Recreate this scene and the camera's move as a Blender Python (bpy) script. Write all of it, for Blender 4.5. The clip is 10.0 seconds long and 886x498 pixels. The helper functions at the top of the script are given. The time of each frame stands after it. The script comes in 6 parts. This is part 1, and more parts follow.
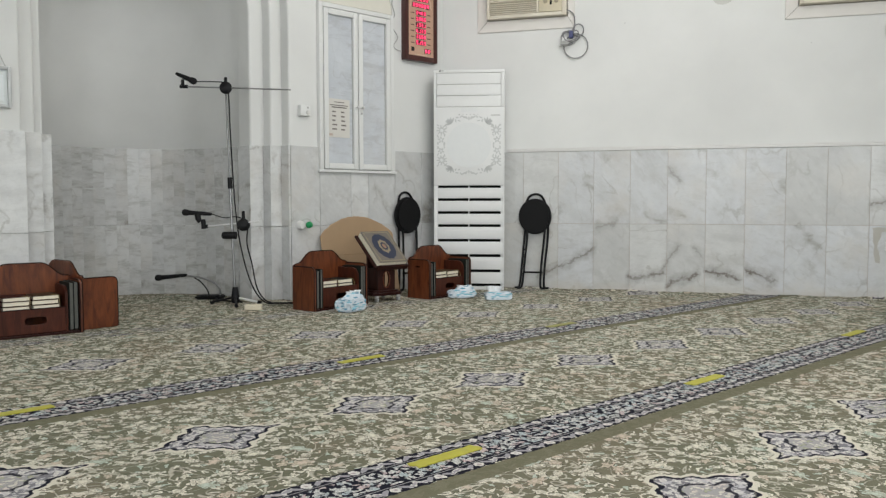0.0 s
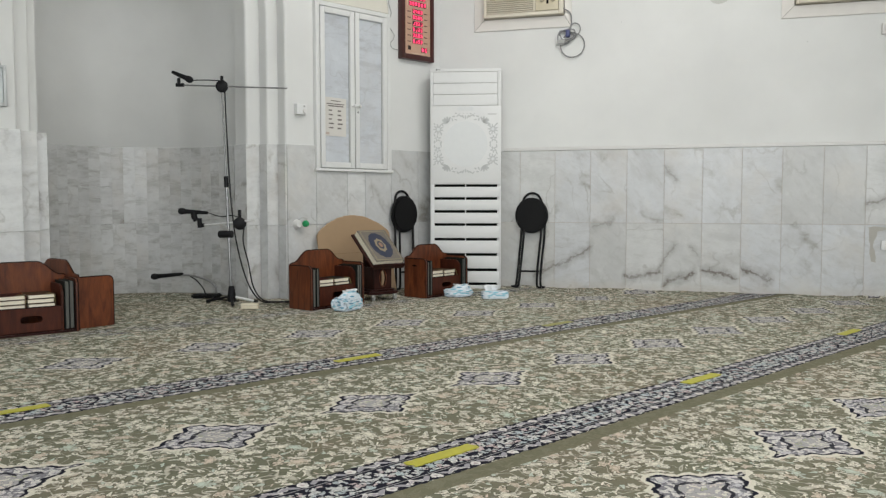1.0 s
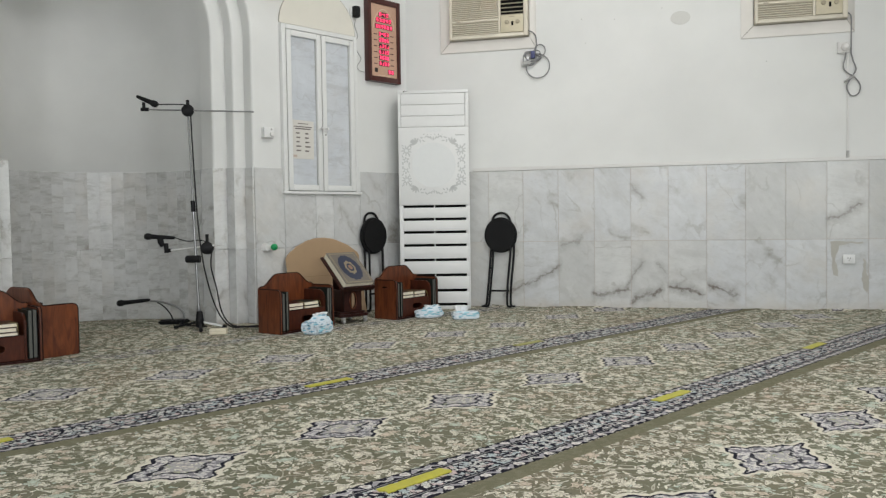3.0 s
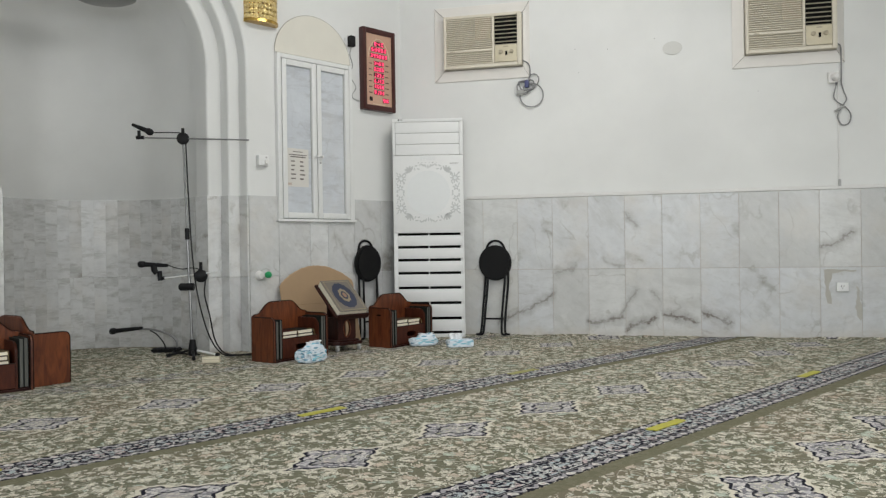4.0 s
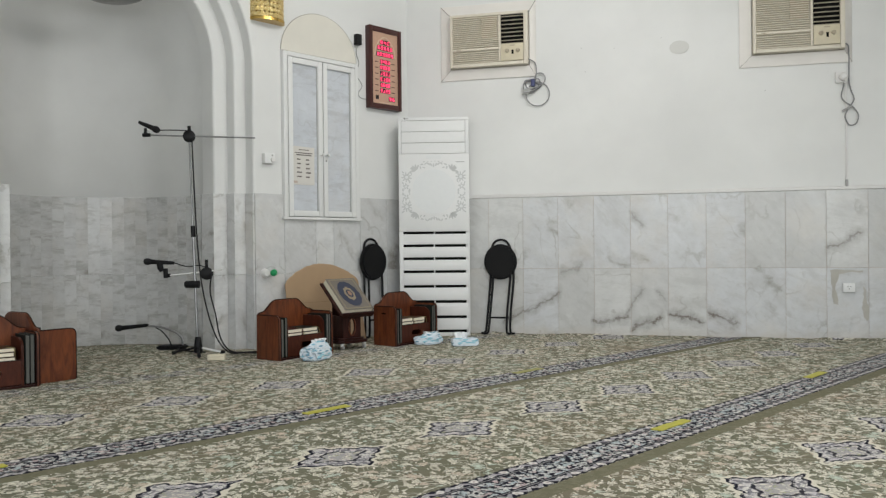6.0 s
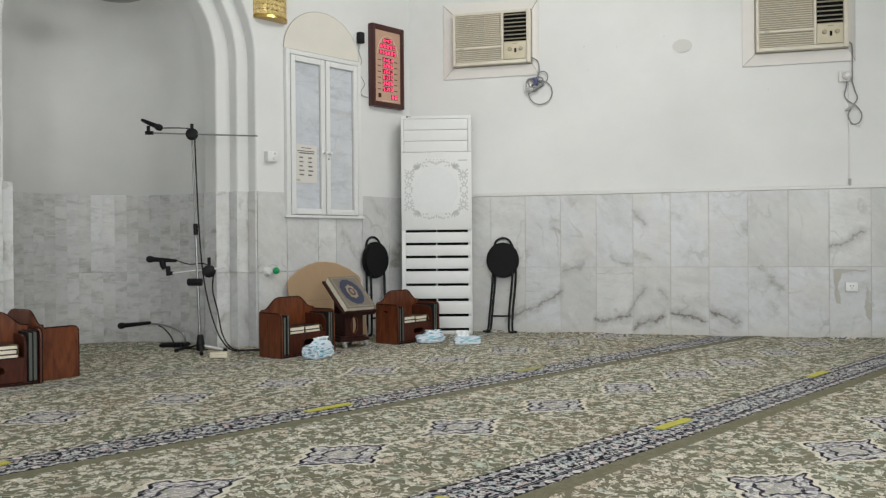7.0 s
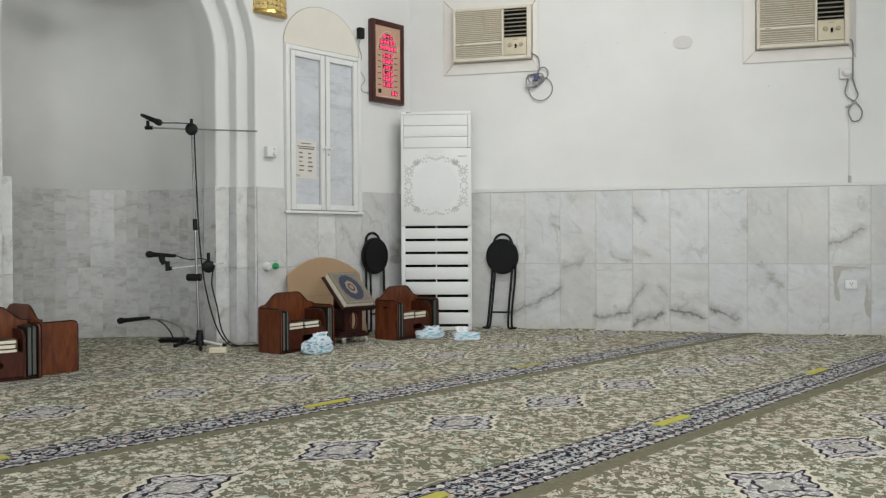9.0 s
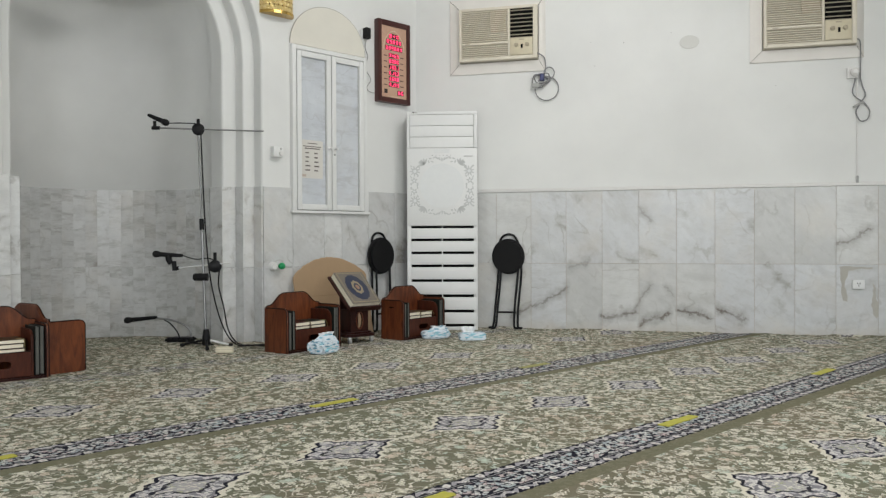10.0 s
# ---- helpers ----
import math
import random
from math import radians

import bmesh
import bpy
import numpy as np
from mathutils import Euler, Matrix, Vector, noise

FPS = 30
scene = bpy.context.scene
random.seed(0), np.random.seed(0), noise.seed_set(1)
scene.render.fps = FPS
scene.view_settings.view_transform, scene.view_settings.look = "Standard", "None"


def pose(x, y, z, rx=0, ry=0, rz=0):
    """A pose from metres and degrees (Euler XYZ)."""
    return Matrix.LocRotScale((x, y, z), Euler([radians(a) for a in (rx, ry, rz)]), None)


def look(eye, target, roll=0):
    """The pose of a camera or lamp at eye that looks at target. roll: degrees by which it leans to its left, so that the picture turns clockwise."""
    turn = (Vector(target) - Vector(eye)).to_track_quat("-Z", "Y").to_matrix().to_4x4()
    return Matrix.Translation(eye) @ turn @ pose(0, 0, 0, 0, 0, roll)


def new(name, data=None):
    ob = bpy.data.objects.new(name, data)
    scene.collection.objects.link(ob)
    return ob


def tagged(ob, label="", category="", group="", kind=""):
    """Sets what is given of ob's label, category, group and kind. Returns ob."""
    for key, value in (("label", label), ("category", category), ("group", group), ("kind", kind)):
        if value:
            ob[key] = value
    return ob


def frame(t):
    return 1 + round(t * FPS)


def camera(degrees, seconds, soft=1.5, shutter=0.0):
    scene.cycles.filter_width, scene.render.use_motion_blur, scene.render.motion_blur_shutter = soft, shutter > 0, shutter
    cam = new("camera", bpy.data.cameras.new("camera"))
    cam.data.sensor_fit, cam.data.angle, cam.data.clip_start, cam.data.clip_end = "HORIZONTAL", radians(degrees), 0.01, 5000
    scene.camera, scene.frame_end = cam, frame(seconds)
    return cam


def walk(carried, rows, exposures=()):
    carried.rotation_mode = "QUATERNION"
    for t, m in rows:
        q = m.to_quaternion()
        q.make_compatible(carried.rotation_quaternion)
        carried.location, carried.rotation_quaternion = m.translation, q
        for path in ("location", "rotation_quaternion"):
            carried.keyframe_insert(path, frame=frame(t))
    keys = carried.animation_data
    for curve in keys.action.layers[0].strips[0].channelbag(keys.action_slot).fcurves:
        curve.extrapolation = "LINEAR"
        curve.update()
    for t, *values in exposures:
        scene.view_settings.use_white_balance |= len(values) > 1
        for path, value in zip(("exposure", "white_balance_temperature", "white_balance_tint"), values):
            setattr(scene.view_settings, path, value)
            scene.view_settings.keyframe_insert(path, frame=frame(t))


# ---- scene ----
cam = camera(57.15, 10.0, soft=1.3)
# seconds, x, y, z, yaw, pitch, roll
ROWS = [
    (0, 0.0000, 0.0000, 0.7446, 16.730, -3.293, -0.067),
    (0.5, -0.0010, 0.0034, 0.7452, 16.613, -3.330, -0.011),
    (1, -0.0008, 0.0025, 0.7432, 16.489, -3.357, -0.030),
    (1.5, -0.0024, 0.0008, 0.7442, 16.402, -3.409, 0.026),
    (2, 0.0018, 0.0031, 0.7453, 16.388, -3.401, -0.022),
    (2.2, 0.0004, 0.0022, 0.7458, 16.254, -3.411, -0.034),
    (2.5, -0.0017, 0.0008, 0.7465, 14.976, -3.302, -0.375),
    (2.7, -0.0004, 0.0011, 0.7505, 14.683, -3.019, -0.629),
    (3, 0.0016, 0.0016, 0.7564, 14.366, -2.023, -0.887),
    (3.2, 0.0029, 0.0020, 0.7575, 14.253, -1.447, -1.023),
    (4.3, 0.0058, 0.0031, 0.7600, 13.944, 0.026, -0.806),
    (4.5, 0.0058, 0.0031, 0.7600, 14.010, 0.024, -0.820),
    (5, 0.0045, 0.0023, 0.7574, 14.235, -0.038, -0.806),
    (5.5, 0.0033, 0.0050, 0.7584, 14.256, -0.112, -0.659),
    (7, 0.0052, 0.0032, 0.7604, 14.514, -0.308, -0.465),
    (7.5, 0.0028, 0.0064, 0.7579, 14.495, -0.356, -0.380),
    (8, 0.0054, 0.0082, 0.7578, 14.406, -0.474, -0.386),
    (8.5, 0.0081, 0.0067, 0.7593, 14.416, -0.551, -0.372),
    (9, 0.0052, 0.0065, 0.7590, 14.493, -0.579, -0.290),
    (9.5, 0.0063, 0.0055, 0.7595, 14.735, -0.597, -0.305),
    (10, 0.0043, 0.0044, 0.7591, 14.902, -0.581, -0.256),
]
walk(cam, [(t, pose(x, y, z, 0, 0, yaw) @ pose(0, 0, 0, 90 + pitch) @ pose(0, 0, 0, 0, 0, roll)) for t, x, y, z, yaw, pitch, roll in ROWS],
     [(0, 0.25), (3, 0.25), (4.4, 0.16), (5.5, 0.19), (7.2, 0.22), (10, 0.22)])

# ---- world and lights ----
world = bpy.data.worlds.new("world")
scene.world = world
world.use_nodes = True
sky = world.node_tree.nodes.new("ShaderNodeTexSky")
sky.sky_type, sky.sun_disc, sky.sun_elevation, sky.sun_rotation = "NISHITA", False, radians(48), radians(200)
world.node_tree.nodes["Background"].inputs["Strength"].default_value = 0.1
world.node_tree.links.new(sky.outputs["Color"], world.node_tree.nodes["Background"].inputs["Color"])

CEIL = 3.6


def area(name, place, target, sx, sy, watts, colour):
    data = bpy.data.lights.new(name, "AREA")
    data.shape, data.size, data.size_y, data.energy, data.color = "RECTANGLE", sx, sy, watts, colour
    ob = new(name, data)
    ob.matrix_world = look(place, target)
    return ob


# unseen ceiling area lamps added to fill the hall; one leans to the corner
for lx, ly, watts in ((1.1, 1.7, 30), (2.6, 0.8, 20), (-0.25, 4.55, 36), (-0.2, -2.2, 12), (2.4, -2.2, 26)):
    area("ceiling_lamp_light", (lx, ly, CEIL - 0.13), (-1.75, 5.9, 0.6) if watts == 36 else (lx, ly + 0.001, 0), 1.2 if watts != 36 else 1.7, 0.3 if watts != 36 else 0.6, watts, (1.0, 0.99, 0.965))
# daylight in unseen rear and side windows; -4.6 added to lift the arch reveals
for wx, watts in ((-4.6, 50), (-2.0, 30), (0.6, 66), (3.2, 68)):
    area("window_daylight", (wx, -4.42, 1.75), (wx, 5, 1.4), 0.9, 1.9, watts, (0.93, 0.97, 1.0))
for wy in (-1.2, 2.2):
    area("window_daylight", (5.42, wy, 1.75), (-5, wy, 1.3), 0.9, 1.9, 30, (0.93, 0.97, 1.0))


# ---- materials ----
class Nodes:
    """Short hand for node materials."""

    def __init__(self, name):
        self.mat = bpy.data.materials.new(name)
        self.mat.use_nodes = True
        self.tree = self.mat.node_tree
        self.shader = self.tree.nodes["Principled BSDF"]

    def add(self, kind, **values):
        node = self.tree.nodes.new(kind)
        for key, value in values.items():
            if key in node.inputs:
                self.put(node.inputs[key], value)
        return node

    def put(self, socket, value):
        if isinstance(value, bpy.types.NodeSocket):
            self.tree.links.new(value, socket)
        else:
            socket.default_value = value

    def math(self, op, a, b=0.0, c=0.0, clamp=False):
        node = self.tree.nodes.new("ShaderNodeMath")
        node.operation, node.use_clamp = op, clamp
        for socket, value in zip(node.inputs, (a, b, c)):
            self.put(socket, value)
        return node.outputs[0]

    def mix(self, factor, a, b, blend="MIX"):
        node = self.tree.nodes.new("ShaderNodeMix")
        node.data_type, node.blend_type = "RGBA", blend
        for socket, value in ((node.inputs[0], factor), (node.inputs[6], a), (node.inputs[7], b)):
            self.put(socket, (*value, 1) if isinstance(value, tuple) and len(value) == 3 else value)
        return node.outputs[2]

    def ramp(self, value, *stops):
        node = self.tree.nodes.new("ShaderNodeValToRGB")
        while len(node.color_ramp.elements) < len(stops):
            node.color_ramp.elements.new(0.5)
        for element, (at, colour) in zip(node.color_ramp.elements, stops):
            element.position = at
            element.color = (*colour, 1) if isinstance(colour, tuple) else (colour, colour, colour, 1)
        self.put(node.inputs[0], value)
        return node.outputs[0]

    def coords(self, kind="Object"):
        return self.tree.nodes.new("ShaderNodeTexCoord").outputs[kind]

    def noise(self, vector, scale, detail=4.0, rough=0.55, warp=0.0):
        return self.add("ShaderNodeTexNoise", Vector=vector, Scale=scale, Detail=detail, Roughness=rough, Distortion=warp).outputs[0]

    def mapped(self, vector, scale=(1, 1, 1), offset=(0, 0, 0), turn=(0, 0, 0)):
        return self.add("ShaderNodeMapping", Vector=vector, Scale=scale, Location=offset, Rotation=turn).outputs[0]

    def bump(self, height, strength, distance=0.01):
        node = self.add("ShaderNodeBump", Height=height, Strength=strength, Distance=distance)
        self.put(self.shader.inputs["Normal"], node.outputs[0])

    def done(self, colour=None, rough=0.5, metal=0.0, specular=0.5):
        if colour is not None:
            self.put(self.shader.inputs["Base Color"], (*colour, 1) if isinstance(colour, tuple) else colour)
        self.put(self.shader.inputs["Roughness"], rough)
        self.put(self.shader.inputs["Metallic"], metal)
        self.put(self.shader.inputs["Specular IOR Level"], specular)
        return self.mat


def paint(name, colour, rough=0.6, blotch=0.05, scale=1.2):
    """Painted plaster: faint blotches, roller grain and scuffs."""
    n = Nodes(name)
    co = n.coords()
    wide, fine = n.noise(co, scale, 5), n.noise(co, 140, 3)
    dark = tuple(c * (1 - 2.2 * blotch) for c in colour)
    col = n.mix(n.ramp(wide, (0.3, 0.0), (0.7, 1.0)), dark, colour)
    col = n.mix(n.math("MULTIPLY", n.ramp(n.noise(co, 9, 6, 0.7), (0.60, 0.0), (0.75, 1.0)), 0.12), col, tuple(c * 0.8 for c in colour))
    n.bump(n.math("ADD", fine, n.math("MULTIPLY", n.noise(co, 6), 2.0)), 0.12, 0.003)
    return n.done(col, n.math("MULTIPLY_ADD", wide, 0.2, rough - 0.1))


def plain(name, colour, rough=0.5, metal=0.0, vary=0.12, scale=25.0, bump=0.05, specular=0.5):
    """A made surface with slight unevenness in tone, gloss and relief."""
    n = Nodes(name)
    co = n.coords()
    a, b = n.noise(co, scale, 4), n.noise(co, scale * 8, 2)
    col = n.mix(a, tuple(c * (1 - vary) for c in colour), tuple(min(1, c * (1 + vary)) for c in colour))
    n.bump(b, bump, 0.002)
    return n.done(col, n.math("MULTIPLY_ADD", a, 0.16, rough - 0.08, clamp=True), metal, specular)


def marble(name, light, dark, streak, niche=False, veined=False):
    """Polished veined white marble; every slab draws its own part and its own turn of the veining."""
    n = Nodes(name)
    info = n.tree.nodes.new("ShaderNodeObjectInfo")
    rnd = info.outputs["Random"]
    rnd2 = n.math("FRACT", n.math("MULTIPLY", rnd, 17.31))
    rnd3 = n.math("FRACT", n.math("MULTIPLY", rnd, 71.77))
    co = n.coords()
    place = n.add("ShaderNodeNewGeometry").outputs["Position"]
    far_off = (0.9, 0.5, 0.10) if niche else (37.0, 91.0, 53.0)
    shift = n.add("ShaderNodeCombineXYZ", X=n.math("MULTIPLY", rnd, far_off[0]), Y=n.math("MULTIPLY", rnd, far_off[1]), Z=n.math("MULTIPLY", rnd, far_off[2])).outputs[0]
    add = n.tree.nodes.new("ShaderNodeVectorMath")
    n.put(add.inputs[0], place if niche else co)
    n.put(add.inputs[1], shift)
    v = add.outputs[0]
    turn = n.add("ShaderNodeCombineXYZ", Y=n.math("MULTIPLY_ADD", rnd2, 0.16 if niche else 1.2, -0.08 if niche else -0.9)).outputs[0]
    turned = n.add("ShaderNodeMapping", Vector=v, Rotation=turn).outputs[0]
    stretched = n.mapped(turned, streak)
    cloud = n.noise(stretched, 2.6, 6, 0.6, 0.25)
    mottle = n.noise(v, 9.0, 6, 0.7)
    speck = n.noise(v, 34.0, 5, 0.7)
    jag = n.math("MULTIPLY", n.math("SUBTRACT", n.noise(turned, 14.0, 7, 0.70), 0.5), 0.13)
    vein = n.math("ABSOLUTE", n.math("ADD", n.math("SUBTRACT", n.noise(stretched, 1.25, 2, 0.45, 0.35), 0.5), jag))
    fine = n.math("ABSOLUTE", n.math("ADD", n.math("SUBTRACT", n.noise(turned, 2.6, 2, 0.5, 0.4), 0.5), jag))
    gate = n.math("MULTIPLY", n.ramp(n.noise(v, 3.1, 4, 0.6), (0.50, 0.0), (0.64, 1.0)), n.ramp(rnd3, (0.30, 0.1), (0.7, 1.0)))
    where = n.math("MULTIPLY", n.ramp(vein, (0.0, 1.0), (0.010, 0.75), (0.028, 0.28), (0.075, 0.0)), gate)
    thin = n.math("MULTIPLY", n.ramp(fine, (0.0, 1.0), (0.016, 0.0)), n.ramp(n.noise(v, 2.7, 3), (0.47, 0.0), (0.62, 0.9)))
    # slanting smears of grey and fawn
    smear = n.noise(n.mapped(turned, (1.5, 1.0, 5.2)), 2.4, 8, 0.68, 0.3)
    fleck = n.ramp(n.noise(n.mapped(turned, (3.0, 2.0, 9.0)), 3.2, 6, 0.7, 0.2), (0.56, 0.0), (0.68, 1.0))
    tone = n.math("MULTIPLY_ADD", n.math("SUBTRACT", rnd2, 0.5), 1.0, 0.5, clamp=True)
    lo, hi = (0.97, 1.03) if niche else (0.88, 1.08)
    base = n.mix(tone, tuple(c * lo for c in light), tuple(min(1, c * hi) for c in light))
    if veined:
        base = n.mix(n.math("GREATER_THAN", rnd3, 0.55), base, (light[0] * 0.985, light[1] * 1.0, light[2] * 1.04))
    base = n.mix(n.ramp(cloud, (0.46, 0.0), (0.74, 0.40 if not niche else 0.55)), base, dark)
    base = n.mix(n.math("MULTIPLY", n.ramp(smear, (0.50, 0.0), (0.62, 1.0)), 0.80 if niche else 0.30), base, (dark[0] * 0.98, dark[1] * 0.96, dark[2] * 0.93))
    base = n.mix(n.math("MULTIPLY", fleck, 0.32 if niche else 0.20), base, (dark[0] * 0.80, dark[1] * 0.76, dark[2] * 0.70))
    base = n.mix(n.math("MULTIPLY", n.ramp(mottle, (0.46, 0.0), (0.70, 1.0)), 0.30), base, dark)
    base = n.mix(n.math("MULTIPLY", n.ramp(mottle, (0.30, 1.0), (0.44, 0.0)), 0.35), base, tuple(min(1, c * 1.12) for c in light))
    base = n.mix(n.math("MULTIPLY", n.ramp(speck, (0.56, 0.0), (0.72, 1.0)), 0.22), base, (dark[0] * 0.85, dark[1] * 0.83, dark[2] * 0.80))
    base = n.mix(n.math("MULTIPLY", where, 0.72 if niche else 0.85), base, (dark[0] * 0.62, dark[1] * 0.57, dark[2] * 0.50))
    base = n.mix(n.math("MULTIPLY", thin, 0.35 if niche else 0.6), base, (dark[0] * 0.72, dark[1] * 0.68, dark[2] * 0.62))
    warm = n.math("MULTIPLY", n.ramp(n.noise(v, 1.9, 4, 0.6), (0.52, 0.0), (0.70, 1.0)), 0.42)
    base = n.mix(warm, base, (light[0] * 0.96, light[1] * 0.89, light[2] * 0.81))
    if veined:
        # long brown-grey veins that run on from slab to slab
        s = n.add("ShaderNodeSeparateXYZ", Vector=place)
        x, z = s.outputs[0], s.outputs[2]
        rough = n.math("MULTIPLY", n.math("SUBTRACT", n.noise(place, 9.0, 9, 0.74), 0.5), 0.22)
        fade = n.ramp(n.noise(place, 5.0, 4, 0.6), (0.30, 0.35), (0.50, 1.0))
        for x0, z0, slope, left, right, strength in ((-1.06, 0.188, 0.54, 0.20, 0.34, 0.8), (-0.45, 0.105, 0.20, 0.05, 0.30, 0.9), (-0.16, 0.062, 0.38, 0.02, 0.28, 1.0), (-0.20, 0.20, 1.3, 0.02, 0.17, 0.6),
                                                     (0.14, 0.193, -0.26, 0.02, 0.30, 1.0), (0.45, 0.209, -0.36, 0.02, 0.26, 1.0), (1.34, 0.70, 0.50, 0.02, 0.28, 0.8), (0.02, 0.42, -1.2, 0.0, 0.12, 0.5), (-0.72, 0.52, 0.5, 0.05, 0.18, 0.5), (-0.12, 0.98, -1.0, 0.06, 0.10, 0.6)):
            line = n.math("ABSOLUTE", n.math("ADD", n.math("SUBTRACT", n.math("SUBTRACT", z, z0), n.math("MULTIPLY", n.math("SUBTRACT", x, x0), slope)), rough))
            reach = n.math("MULTIPLY", n.ramp(n.math("SUBTRACT", x, x0 - left), (0.0, 0.0), (0.03, 1.0)), n.ramp(n.math("SUBTRACT", x0 + right, x), (0.0, 0.0), (0.04, 1.0)))
            mask = n.math("MULTIPLY", n.math("MULTIPLY", n.ramp(line, (0.0, 1.0), (0.006, 0.85), (0.016, 0.42), (0.075, 0.0)), reach), fade)
            base = n.mix(n.math("MULTIPLY", mask, 1.0 * strength), base, (dark[0] * 0.40, dark[1] * 0.34, dark[2] * 0.30))
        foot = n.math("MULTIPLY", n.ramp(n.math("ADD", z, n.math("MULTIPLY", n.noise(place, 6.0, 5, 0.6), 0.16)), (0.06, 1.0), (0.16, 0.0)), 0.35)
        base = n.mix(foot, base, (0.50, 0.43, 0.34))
    n.bump(n.noise(co, 30, 3), 0.03, 0.002)
    return n.done(base, n.math("MULTIPLY_ADD", cloud, 0.14, 0.18), 0.0, 0.42)


def wood(name, dark, light, rough=0.32, gloss=0.4):
    """Reddish varnished timber with long grain."""
    n = Nodes(name)
    rnd = n.tree.nodes.new("ShaderNodeObjectInfo").outputs["Random"]
    co = n.coords()
    v = n.add("ShaderNodeVectorMath")
    n.put(v.inputs[0], co)
    n.put(v.inputs[1], n.add("ShaderNodeCombineXYZ", X=n.math("MULTIPLY", rnd, 9.0), Y=rnd, Z=n.math("MULTIPLY", rnd, 5.0)).outputs[0])
    grain = n.noise(n.mapped(v.outputs[0], (4.5, 4.5, 0.9)), 5.0, 5, 0.55, 1.2)
    pores = n.noise(n.mapped(v.outputs[0], (60, 60, 4)), 5.0, 3)
    wear = n.noise(co, 7.0, 4)
    col = n.mix(n.ramp(grain, (0.3, 0.0), (0.7, 1.0)), dark, light)
    col = n.mix(n.math("MULTIPLY", n.ramp(pores, (0.55, 0.0), (0.7, 1.0)), 0.4), col, tuple(c * 0.5 for c in dark))
    n.bump(grain, 0.08, 0.002)
    return n.done(col, n.math("MULTIPLY_ADD", wear, 0.22, rough - 0.08), 0.0, gloss)


ROWS_STRIPE = (-1.20, 0.23, 1.667, 3.04, 4.63, -2.63, -4.06, -5.49, -6.92)
ROWS_MEDAL = (-0.45, 1.02, 2.322, 3.80, -1.88, -3.31, -4.74, -6.17)


